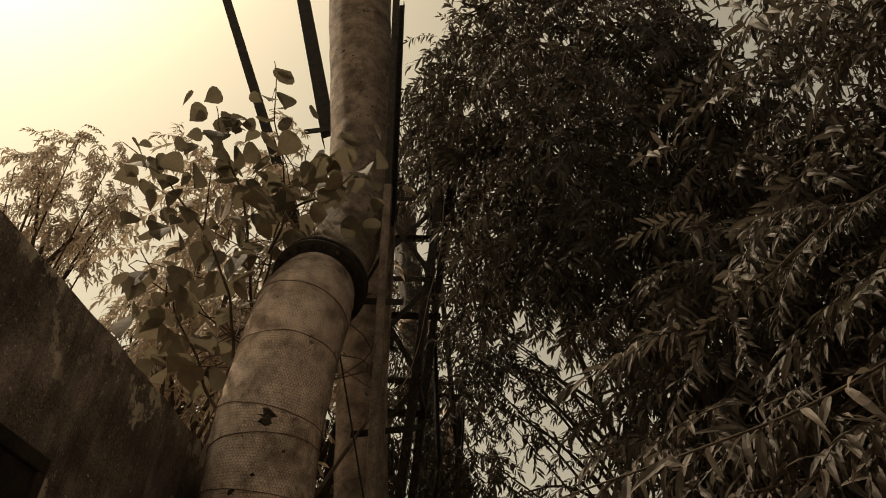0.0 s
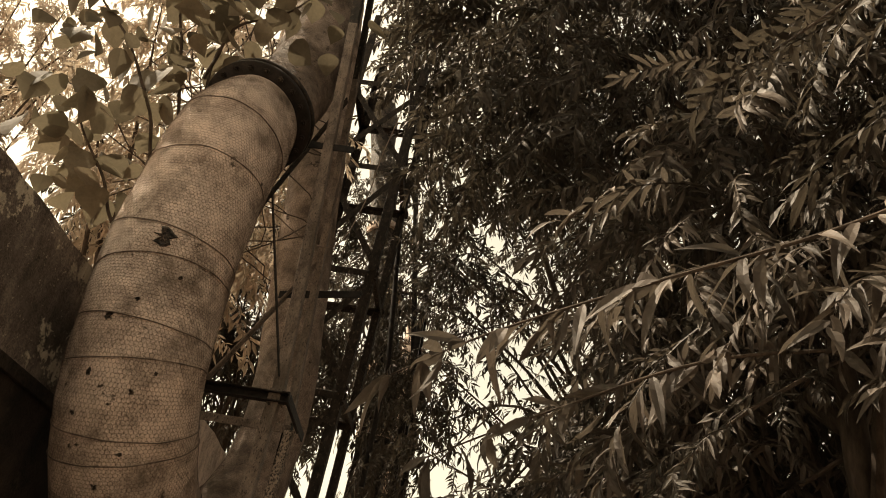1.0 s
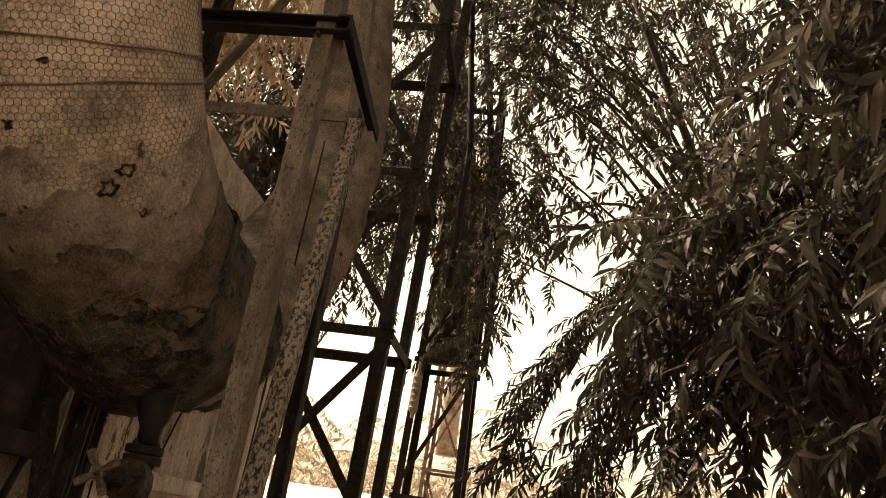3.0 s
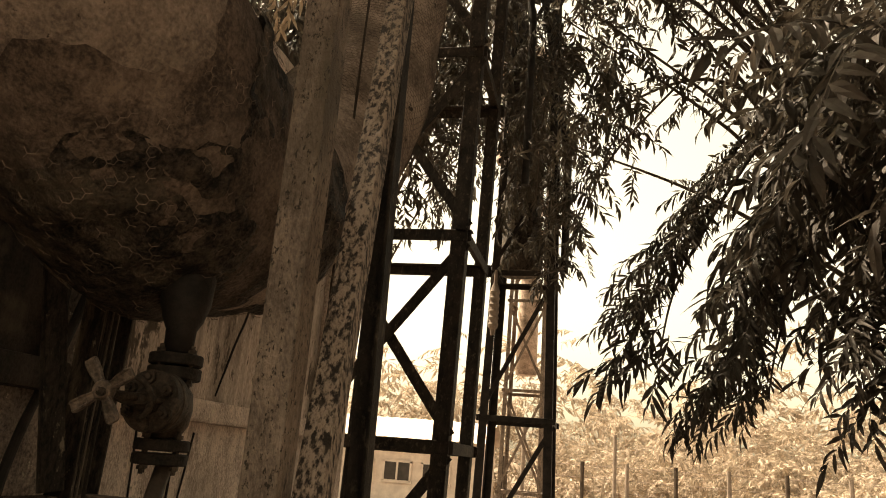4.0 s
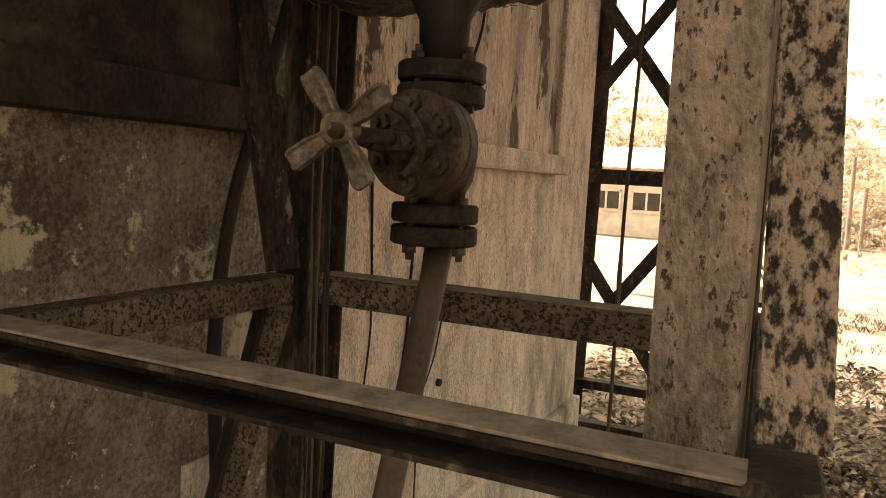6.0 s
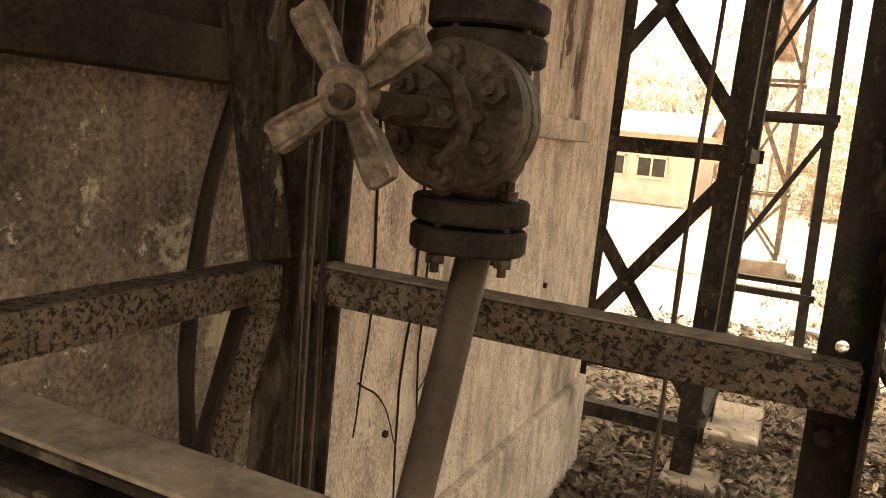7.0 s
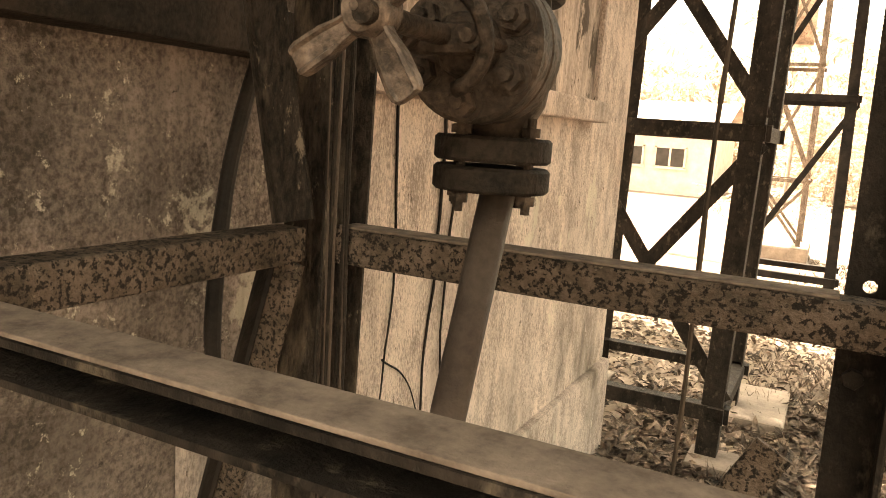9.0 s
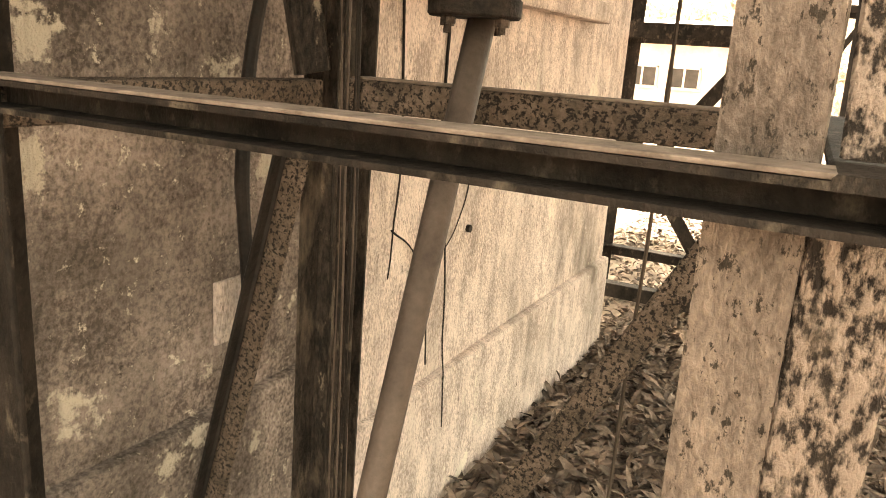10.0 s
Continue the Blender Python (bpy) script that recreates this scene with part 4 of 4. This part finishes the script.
# ---- foliage ----
def leaf_shape(rnd, length, width, fine):
    """One drooping, folded, wavy leaf along +x, as vertices and faces."""
    stations = [0.0, 0.14, 0.32, 0.5, 0.68, 0.85, 1.0] if fine else [0.0, 0.3, 0.65, 1.0]
    droop, twist = rnd.uniform(0.15, 0.75), rnd.uniform(-0.5, 0.5)
    v, rows = [], []
    for t in stations:
        w = width * 0.5 * (math.sin(math.pi * min(1, t ** 0.75)) ** 0.8 if 0 < t < 1 else 0.0)
        x, z = length * (t - 0.12 * droop * t * t), -length * droop * t * t * 0.75
        a = twist * t
        wave = 0.10 * width * math.sin(9 * t + 4 * twist)
        if w == 0:
            v.append((x, 0, z))
            rows.append([len(v) - 1])
        else:
            for s in (-1, 0, 1):
                v.append((x, s * w * math.cos(a), z + s * w * math.sin(a) + (0.28 * w if s else 0) + (wave * s if s else 0)))
            rows.append([len(v) - 3, len(v) - 2, len(v) - 1])
    f = []
    for a, b in zip(rows, rows[1:]):
        if len(a) == 1:
            f += [(a[0], b[1], b[0]), (a[0], b[2], b[1])]
        elif len(b) == 1:
            f += [(a[0], a[1], b[0]), (a[1], a[2], b[0])]
        else:
            f += [(a[0], a[1], b[1], b[0]), (a[1], a[2], b[2], b[1])]
    return np.array(v), f


def spray(seed, twig=0.5, count=22, length=0.14, width=0.031, fine=False, hang=0.35):
    """A drooping twig with leaves on both sides, from the origin along +x."""
    rnd = random.Random(seed)
    verts, faces = [], []
    base = 0

    def put(v, f):
        nonlocal base
        verts.append(v)
        faces.extend(tuple(i + base for i in q) for q in f)
        base += len(v)

    def on_twig(t):
        return Vector((twig * (t - 0.15 * hang * t * t), 0.04 * math.sin(3 * t + seed), -twig * hang * t * t))


    tw, tf = [], []
    for i in range(7):
        c = on_twig(i / 6)
        r = 0.004 * (1.1 - i / 6)
        for k in range(3):
            a = 2.094 * k
            tw.append((c.x, c.y + r * math.cos(a), c.z + r * math.sin(a)))
    for i in range(6):
        for k in range(3):
            tf.append((i * 3 + k, i * 3 + (k + 1) % 3, i * 3 + 3 + (k + 1) % 3, i * 3 + 3 + k))
    put(np.array(tw), tf)
    for i in range(count):
        t = 0.08 + 0.92 * i / (count - 1)
        v, f = leaf_shape(rnd, length * rnd.uniform(0.7, 1.15), width * rnd.uniform(0.75, 1.15), fine)
        side = 1 if i % 2 else -1
        yaw = side * rnd.uniform(0.5, 1.5) * (1.0 - 0.45 * t)
        m = Matrix.Translation(on_twig(t)) @ Euler((rnd.uniform(-0.7, 0.7), rnd.uniform(-0.25, 0.9) + 0.5 * hang * t, yaw)).to_matrix().to_4x4()
        a = np.array(m)
        put(v @ a[:3, :3].T + a[:3, 3], f)
    return np.concatenate(verts), faces


SPRAYS = [spray(k) for k in range(7)]
NEAR_SPRAYS = [spray(k + 40, 0.6, 26, 0.155, 0.028, True) for k in range(6)]


def foliage(places, kinds):
    """Joins sprays, each given as (place, turn, tilt, size), into one mesh's arrays."""
    vs, fs, base = [], [], 0
    for n, (p, yaw, tilt, size) in enumerate(places):
        v, f = kinds[n % len(kinds)]
        a = np.array(Matrix.Translation(p) @ Euler((tilt[0], tilt[1], yaw)).to_matrix().to_4x4())
        vs.append((v * size) @ a[:3, :3].T + a[:3, 3])
        fs.extend(tuple(i + base for i in q) for q in f)
        base += len(v)
    return np.concatenate(vs).tolist(), fs


def tree(label, trunk, trunk_top, centre, radii, sprays, seed, kinds=None, mat=None, size=1.0, trunk_r=0.11, shell=0.35, keep=None, limbs=14, gaps=-0.22):
    """A tapered trunk, limbs out into the crown, and a crown of many sprays with an uneven outline and gaps."""
    rnd = random.Random(seed)
    c, r = Vector(centre), Vector(radii)
    t = thing("tree", label, "tree", "trees of the yard", at=(trunk[0], trunk[1], 0))
    path = smooth_path([(trunk[0], trunk[1], -0.1), ((trunk[0] * 2 + trunk_top[0]) / 3 + 0.05, (trunk[1] * 2 + trunk_top[1]) / 3, trunk_top[2] * 0.35), trunk_top], 6)
    part("trunk", tube(path, [trunk_r * (1 - 0.75 * i / (len(path) - 1)) for i in range(len(path))], 14, rough=0.02), BARK, t, smooth=True)
    places = []
    for k in range(limbs):
        a = 2 * math.pi * (k + rnd.random()) / limbs
        e = rnd.uniform(-0.7, 0.8)
        end = c + Vector((r.x * math.cos(a) * math.cos(e), r.y * math.sin(a) * math.cos(e), r.z * math.sin(e))) * rnd.uniform(0.6, 0.9)
        if keep and not keep(end):
            continue
        start = path[int((0.45 + 0.5 * rnd.random()) * (len(path) - 1))]
        mid = start.lerp(end, 0.5) + Vector((0, 0, 0.25 * r.z * rnd.random()))
        lp = smooth_path([start, mid, end], 6)
        part("limb", tube(lp, [0.3 * trunk_r * (1 - 0.85 * i / (len(lp) - 1)) for i in range(len(lp))], 6), BARK, t)
        for q in lp[5:]:
            places.append((q, rnd.uniform(0, 6.28), (rnd.uniform(-0.4, 0.4), rnd.uniform(-0.1, 0.6)), size * rnd.uniform(0.8, 1.2)))
    n = 0
    while n < sprays:
        d = Vector((rnd.gauss(0, 1), rnd.gauss(0, 1), rnd.gauss(0, 1))).normalized()
        q = d * (shell + (1 - shell) * rnd.random() ** 0.6)
        p = c + Vector((q.x * r.x, q.y * r.y, q.z * r.z)) * (0.85 + 0.35 * noise.noise(d * 2.2 + Vector((seed, 0, 0))))
        n += 1
        if noise.noise(p * 1.1 + Vector((seed * 3, 0, 0))) < gaps or (keep and not keep(p)):
            continue
        out = math.atan2(d.y, d.x) + rnd.uniform(-0.9, 0.9)
        places.append((p, out, (rnd.uniform(-0.5, 0.5), rnd.uniform(0.0, 0.9)), size * rnd.uniform(0.75, 1.25)))
    v, f = foliage(places, kinds or SPRAYS)
    add_mesh("crown", v, f, mat or LEAF, t, kind="stuff")
    return t


def clear(p):
    """Keeps foliage off the camera's way and out of the open lane along the pipes."""
    lane = 0.42 if p.y < 4.2 else (0.42 - 0.30 * (p.y - 4.2) if p.y < 7 else -0.42 - 0.22 * (p.y - 7))
    return p.x > lane


tree("mast tree with long drooping wavy leaves beside the path", (1.75, 4.9), (1.6, 4.9, 5.6), (1.55, 5.0, 3.7), (1.15, 1.7, 2.1), 420, 11, NEAR_SPRAYS, LIT_LEAF, keep=clear)
tree("mast tree with long drooping wavy leaves", (3.0, 8.2), (2.0, 7.6, 6.5), (0.95, 7.3, 3.7), (1.5, 1.5, 2.2), 640, 12, limbs=5, keep=lambda p: clear(p) and p.z < 2.4 + 2.1 * (p.x + 0.05), gaps=-0.08)
tree("mast tree with long drooping wavy leaves", (3.6, 12.2), (0.2, 10.8, 8.5), (-0.85, 10.3, 6.0), (0.62, 1.2, 3.0), 300, 13, keep=lambda p: p.x > -1.45, gaps=-0.1)
tree("tall mast tree with a dense dark crown", (3.4, 7.2), (3.0, 6.8, 8), (2.6, 6.4, 5.6), (1.9, 2.4, 3.6), 640, 14, size=1.15, keep=lambda p: p.x > 1.1)
tree("tall mast tree with a dense dark crown", (2.6, 2.6), (2.3, 2.9, 6.5), (2.3, 3.4, 5.0), (1.5, 1.6, 2.6), 480, 15, NEAR_SPRAYS, keep=clear)
tree("tall mast tree with a dense dark crown", (3.8, 11.5), (3.2, 11, 9.5), (2.4, 10.5, 7.0), (2.2, 2.2, 4.0), 400, 16, limbs=6, size=1.3, keep=lambda p: p.x > 0.8, gaps=0.02)
tree("tall mast tree with a dense dark crown", (5.2, 15.5), (1.8, 14.4, 11), (0.4, 14.0, 11.2), (2.0, 1.6, 3.0), 420, 17, size=1.4, keep=clear, gaps=0.02)
tree("tall mast tree arching over the path", (3.1, 6.0), (1.4, 6.3, 9.5), (0.5, 6.4, 7.7), (1.75, 2.0, 3.1), 900, 20, size=1.15, keep=lambda p: p.x > -0.95 and (p.z > 4.6 or p.x > 1.0))
tree("tall mast tree arching over the path", (3.6, 9.2), (0.6, 9.3, 12), (-0.3, 9.4, 10.6), (2.2, 1.6, 3.9), 780, 21, size=1.3, keep=lambda p: p.x > -2.1 and (p.z > 7.6 or p.x < -0.4))
tree("mast tree with low dense drooping foliage", (2.9, 6.4), (2.0, 6.5, 4.2), (1.45, 6.6, 2.95), (1.5, 1.5, 1.35), 420, 24, limbs=5, mat=LIT_LEAF, keep=lambda p: clear(p) and p.z > 2.0 and p.x > 0.0)
# added crown to the west, keeps the sun off the ground past the wall
tree("added broad leafy tree behind the wall that shades the yard", (-4.9, 10.7), (-4.8, 10.6, 5.0), (-4.7, 10.5, 5.6), (1.8, 2.0, 2.0), 620, 26, size=1.3, keep=lambda p: p.x < -3.3 and p.z > 3.3)
tree("tall mast tree standing beyond the towers", (-5.5, 16.6), (-4.9, 16.2, 8.5), (-2.3, 15.6, 9.2), (1.9, 1.3, 4.4), 420, 25, size=1.3, gaps=-0.05)
tree("leafy tree standing behind the wall", (-3.7, 7.6), (-3.3, 7.4, 6.2), (-2.95, 7.3, 6.1), (1.3, 1.6, 2.1), 760, 18, size=0.95, mat=SUNLIT_LEAF, keep=lambda p: p.z > 3.5 and p.x < -1.9)
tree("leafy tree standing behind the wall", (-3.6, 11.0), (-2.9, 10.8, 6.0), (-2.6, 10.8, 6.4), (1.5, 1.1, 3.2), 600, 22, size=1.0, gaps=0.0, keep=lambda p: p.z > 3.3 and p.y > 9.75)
tree("pale tree farther behind the wall", (-6.7, 8.6), (-6.6, 8.5, 7.6), (-6.5, 8.4, 8.2), (1.0, 1.0, 1.2), 200, 19, size=0.9, mat=SUNLIT_LEAF)


def branch(points, seed, sprays, size=1.0, label="drooping branch of long wavy leaves hanging over the path"):
    """A near branch that reaches out of a crown."""
    rnd = random.Random(seed)
    lp = smooth_path(points, 8)
    t = thing("leafy_branch", label, "branch", "hanging branches", at=points[0])
    part("twig", tube(lp, [0.011 * (1 - 0.75 * i / (len(lp) - 1)) for i in range(len(lp))], 7), BARK, t)
    pl = []
    for k in range(sprays):
        i = min(len(lp) - 2, int((0.15 + 0.85 * k / sprays) * (len(lp) - 1)))
        d = lp[i + 1] - lp[i]
        pl.append((lp[i], math.atan2(d.y, d.x) + rnd.uniform(-0.8, 0.8), (rnd.uniform(-0.6, 0.6), rnd.uniform(0.1, 0.7)), size * rnd.uniform(0.55, 0.85)))
    v, f = foliage(pl, NEAR_SPRAYS)
    add_mesh("leaves", v, f, LEAF, t, kind="stuff")


def long_leaf_branch(points, seed, leaves, length=0.23, label="near branch of long wavy leaves reaching over the path"):
    """A slender branch that carries single long leaves, hanging to both sides."""
    rnd = random.Random(seed)
    lp = smooth_path(points, 10)
    t = thing("leafy_branch", label, "branch", "hanging branches", at=points[0])
    part("twig", tube(lp, [0.008 * (1 - 0.7 * i / (len(lp) - 1)) for i in range(len(lp))], 7), BARK, t)
    vs, fs, base = [], [], 0
    for k in range(leaves):
        i = min(len(lp) - 2, int((0.1 + 0.9 * min(1, max(0, k / (leaves - 1) + rnd.gauss(0, 0.03)))) * (len(lp) - 1)))
        d = lp[i + 1] - lp[i]
        yaw = math.atan2(d.y, d.x) + (1 if k % 2 else -1) * rnd.uniform(0.1, 1.9)
        v, f = leaf_shape(rnd, length * rnd.uniform(0.5, 1.15), length * rnd.uniform(0.13, 0.19), True)
        a = np.array(Matrix.Translation(lp[i]) @ Euler((rnd.uniform(-1.3, 1.3), rnd.uniform(0.0, 1.35), yaw)).to_matrix().to_4x4())
        vs.append(v @ a[:3, :3].T + a[:3, 3])
        fs.extend(tuple(j + base for j in q) for q in f)
        base += len(v)
    add_mesh("leaves", np.concatenate(vs).tolist(), fs, LIT_LEAF, t, kind="stuff")


long_leaf_branch([(1.5, 3.3, 3.35), (0.95, 3.3, 3.0), (0.48, 3.42, 2.82), (0.05, 3.68, 2.72), (-0.30, 3.95, 2.62)], 3, 46)
long_leaf_branch([(1.5, 4.1, 3.1), (0.8, 3.9, 2.85), (0.3, 3.9, 2.6), (-0.14, 4.0, 2.38)], 33, 30)
branch([(1.7, 4.7, 3.4), (1.2, 4.1, 2.95), (0.8, 3.9, 2.6), (0.5, 3.8, 2.25)], 4, 10, 0.75)
branch([(2.2, 3.4, 4.4), (1.5, 3.0, 3.9), (0.95, 2.8, 3.45), (0.6, 2.8, 3.1)], 5, 10, 0.8)
branch([(1.7, 5.0, 3.0), (1.2, 5.0, 2.6), (0.8, 5.1, 2.2), (0.55, 5.2, 1.9)], 6, 9, 0.8)
branch([(0.6, 7.3, 3.2), (0.25, 7.0, 2.6), (0.05, 6.9, 2.1), (-0.05, 6.9, 1.8)], 7, 26, 0.8)
branch([(0.9, 7.2, 3.0), (0.6, 6.9, 2.5), (0.45, 6.8, 2.1), (0.4, 6.75, 1.8)], 17, 24, 0.8)
branch([(0.7, 7.6, 3.0), (0.35, 7.4, 2.5), (0.2, 7.3, 2.1), (0.15, 7.3, 1.85)], 18, 24, 0.8)
branch([(0.3, 7.4, 3.2), (0.0, 7.3, 2.7), (-0.2, 7.25, 2.3), (-0.28, 7.2, 1.95)], 19, 26, 0.8)
branch([(0.5, 7.6, 3.6), (0.1, 7.9, 3.1), (-0.15, 8.0, 2.7), (-0.25, 8.0, 2.35)], 27, 24, 0.8)
branch([(0.2, 10.4, 5.0), (-0.45, 9.9, 4.0), (-0.7, 9.7, 3.3), (-0.75, 9.6, 2.9)], 8, 15, 1.0)
branch([(0.2, 10.4, 6.2), (-0.75, 10.0, 5.4), (-1.0, 9.9, 4.5), (-1.05, 9.9, 3.6)], 9, 18, 1.0)


# broad-leaved climber on the pipe
def broad_leaf(rnd, s):
    v, f = [(0, 0, 0)], []
    outline = [(0.08, 0.30), (0.25, 0.46), (0.48, 0.44), (0.72, 0.27), (0.88, 0.11)]
    for t, w in outline:
        for k in (-1, 0, 1):
            v.append((s * t, s * k * w, s * (0.10 * abs(k) * w - 0.22 * t * t)))
    v.append((s * 1.02, 0, -0.24 * s))
    f += [(0, 2, 1), (0, 3, 2)]
    for i in range(len(outline) - 1):
        a = 1 + 3 * i
        f += [(a, a + 1, a + 4, a + 3), (a + 1, a + 2, a + 5, a + 4)]
    a = 1 + 3 * (len(outline) - 1)
    f += [(a, a + 1, len(v) - 1), (a + 1, a + 2, len(v) - 1)]
    return np.array(v), f


def climber(label, stems, leaves, seed, size=0.15, spread=0.12):
    rnd = random.Random(seed)
    t = thing("climber", label, "climbing plant", "climbers", at=stems[0][0])
    vs, fs, base = [], [], 0
    for st in stems:
        lp = smooth_path(st, 8)
        lp = [p + 0.03 * Vector((noise.noise(p * 5), noise.noise(p * 5 + Vector((9, 0, 0))), 0)) for p in lp]
        part("stem", tube(lp, [0.012 * (1 - 0.7 * i / (len(lp) - 1)) for i in range(len(lp))], 6), BARK, t)
        for k in range(leaves):
            p = lp[int((0.2 + 0.8 * (k + rnd.random()) / leaves) * (len(lp) - 1)) % len(lp)]
            v, f = broad_leaf(rnd, size * rnd.uniform(0.55, 1.15))
            m = Matrix.Translation(p + Vector((rnd.gauss(0, spread), rnd.gauss(0, spread), rnd.gauss(0, spread)))) @ Euler((rnd.uniform(-0.9, 0.9), rnd.uniform(-0.2, 1.4), rnd.uniform(0, 6.28))).to_matrix().to_4x4()
            a = np.array(m)
            vs.append(v @ a[:3, :3].T + a[:3, 3])
            fs.extend(tuple(i + base for i in q) for q in f)
            base += len(v)
    add_mesh("leaves", np.concatenate(vs).tolist(), fs, BROAD_LEAF, t, kind="stuff")


climber("climber with broad heart-shaped leaves on the lagged pipe",
        [[(-2.06, 5.1, 3.3), (-2.0, 5.1, 4.1), (-1.95, 5.05, 4.7), (-1.9, 4.9, 5.3), (-2.05, 4.7, 5.9), (-2.15, 4.6, 6.4)],
         [(-2.02, 5.1, 4.0), (-2.15, 4.8, 4.5), (-2.45, 4.65, 4.9), (-2.75, 4.6, 5.2), (-3.1, 4.6, 5.5)],
         [(-2.0, 5.1, 4.4), (-2.1, 4.8, 5.0), (-2.35, 4.65, 5.5), (-2.5, 4.6, 5.9)],
         [(-2.04, 5.1, 3.6), (-2.2, 4.9, 3.9), (-2.35, 4.7, 4.15), (-2.4, 4.6, 4.4)],
         [(-1.95, 5.0, 4.8), (-1.75, 4.75, 5.0), (-1.5, 4.78, 5.2), (-1.3, 4.8, 5.5)]], 44, 31, 0.19, 0.15)
rnd = random.Random(77)
pts = []
for k in range(26):
    a = [Vector((-2.2 + rnd.gauss(0, 0.35), 5.9 + rnd.gauss(0, 0.35), 4.1 + 2.2 * rnd.random())) for _ in range(4)]
    pts.append(sorted(a, key=lambda q: q.z))
tangle = thing("tangled_twigs", "bare tangle of dry climber twigs above the wall", "climbing plant", at=(-2.1, 5.8, 3.3))
part("stem", tube(smooth_path([(-2.05, 5.6, 3.2), (-2.1, 5.8, 3.9), (-2.15, 5.9, 4.6)], 6), 0.015, 6), BARK, tangle)
bm = bmesh.new()
for q in pts:
    tube([p + 0.05 * Vector((noise.noise(p * 7), noise.noise(p * 7 + Vector((5, 0, 0))), 0)) for p in smooth_path(q, 6)], 0.005, 4, bm=bm)
tw = part("tangle", bm, BARK, tangle)
tagged(tw, kind="stuff")
# leafy clump on the far wrapped pipe
rnd = random.Random(8)
cl = thing("creeper_clump", "shaggy leafy creeper hanging round the far pipe", "climbing plant", at=(-1.35, 12.0, 3.7))
v, f = foliage([((-1.25 + rnd.gauss(0, 0.2), 12.1 + rnd.gauss(0, 0.25), 3.9 + 2.3 * rnd.random()), rnd.uniform(0, 6.28), (rnd.uniform(-0.4, 0.4), rnd.uniform(0.5, 1.3)), rnd.uniform(0.4, 0.75)) for _ in range(190)], SPRAYS)
add_mesh("leaves", v, f, LEAF, cl, kind="stuff")


# sunlit scrub along the far side
def scrub(name, label, boxes, seed, count, size):
    rnd = random.Random(seed)
    places = []
    for x0, x1, y0, y1, h in boxes:
        for _ in range(count):
            x, y = rnd.uniform(x0, x1), rnd.uniform(y0, y1)
            top = h * (0.55 + 0.6 * noise.noise(Vector((x * 0.35, y * 0.35, seed))) + 0.25 * noise.noise(Vector((x * 1.3, 0, seed))))
            z = max(0.1, top) * rnd.random() ** 0.7
            places.append((Vector((x, y, z)), rnd.uniform(0, 6.28), (rnd.uniform(-0.6, 0.6), rnd.uniform(-0.8, 0.5)), size * rnd.uniform(0.7, 1.4)))
    v, f = foliage(places, SPRAYS)
    me = from_arrays(name, v, f, SUNLIT_LEAF)
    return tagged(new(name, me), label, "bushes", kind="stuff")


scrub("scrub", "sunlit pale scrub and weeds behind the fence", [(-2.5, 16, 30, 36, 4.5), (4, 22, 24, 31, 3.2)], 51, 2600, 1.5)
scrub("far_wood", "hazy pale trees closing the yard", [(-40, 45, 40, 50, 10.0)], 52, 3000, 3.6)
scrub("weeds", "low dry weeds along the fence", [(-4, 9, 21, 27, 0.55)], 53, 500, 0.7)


# fallen leaves
def litter(seed, count, x0, x1, y0, y1, power, size=0.075):
    rnd = random.Random(seed)
    vs, fs, base = [], [], 0
    for _ in range(count):
        x = x0 + (x1 - x0) * rnd.random() ** power
        y = rnd.uniform(y0, y1)
        if x < WX + 0.05 and y < WEND + 0.05:
            continue
        v, f = leaf_shape(rnd, size * rnd.uniform(0.6, 1.5), size * rnd.uniform(0.25, 0.5), False)
        a = np.array(Matrix.Translation((x, y, ground_height(x, y) + 0.006 + 0.022 * rnd.random())) @ Euler((rnd.gauss(0, 0.45), rnd.gauss(-0.25, 0.35), rnd.uniform(0, 6.28))).to_matrix().to_4x4())
        vs.append(v @ a[:3, :3].T + a[:3, 3])
        fs.extend(tuple(i + base for i in q) for q in f)
        base += len(v)
    return np.concatenate(vs).tolist(), fs


tagged(new("fallen_leaves", from_arrays("fallen_leaves", *litter(61, 9000, -1.95, -0.4, 5.2, 9.6, 1.0), LITTER)), "thick litter of curled dry leaves along the wall", "dry leaves", kind="stuff")
tagged(new("scattered_leaves", from_arrays("scattered_leaves", *litter(62, 16000, -2.6, 1.6, 4.5, 12.5, 0.9), LITTER)), "scattered dry leaves on the dusty yard", "dry leaves", kind="stuff")


def grass(seed, count, x0, x1, y0, y1):
    rnd = random.Random(seed)
    vs, fs = [], []
    for _ in range(count):
        x, y = rnd.uniform(x0, x1), rnd.uniform(y0, y1)
        if noise.noise(Vector((x * 1.2, y * 1.2, 9))) < 0.0:
            continue
        for _ in range(5):
            a, h = rnd.uniform(0, 6.28), rnd.uniform(0.03, 0.11)
            dx, dy = math.cos(a) * h * 0.6, math.sin(a) * h * 0.6
            b = len(vs)
            z = ground_height(x, y)
            vs.extend(((x - 0.003, y, z), (x + 0.003, y, z), (x + dx, y + dy, z + h)))
            fs.append((b, b + 1, b + 2))
    return vs, fs


tagged(new("dry_grass", from_arrays("dry_grass", *grass(63, 5000, -1.4, 4.0, 7.0, 17.0), LITTER)), "sparse dry grass in the yard", "grass", kind="stuff")
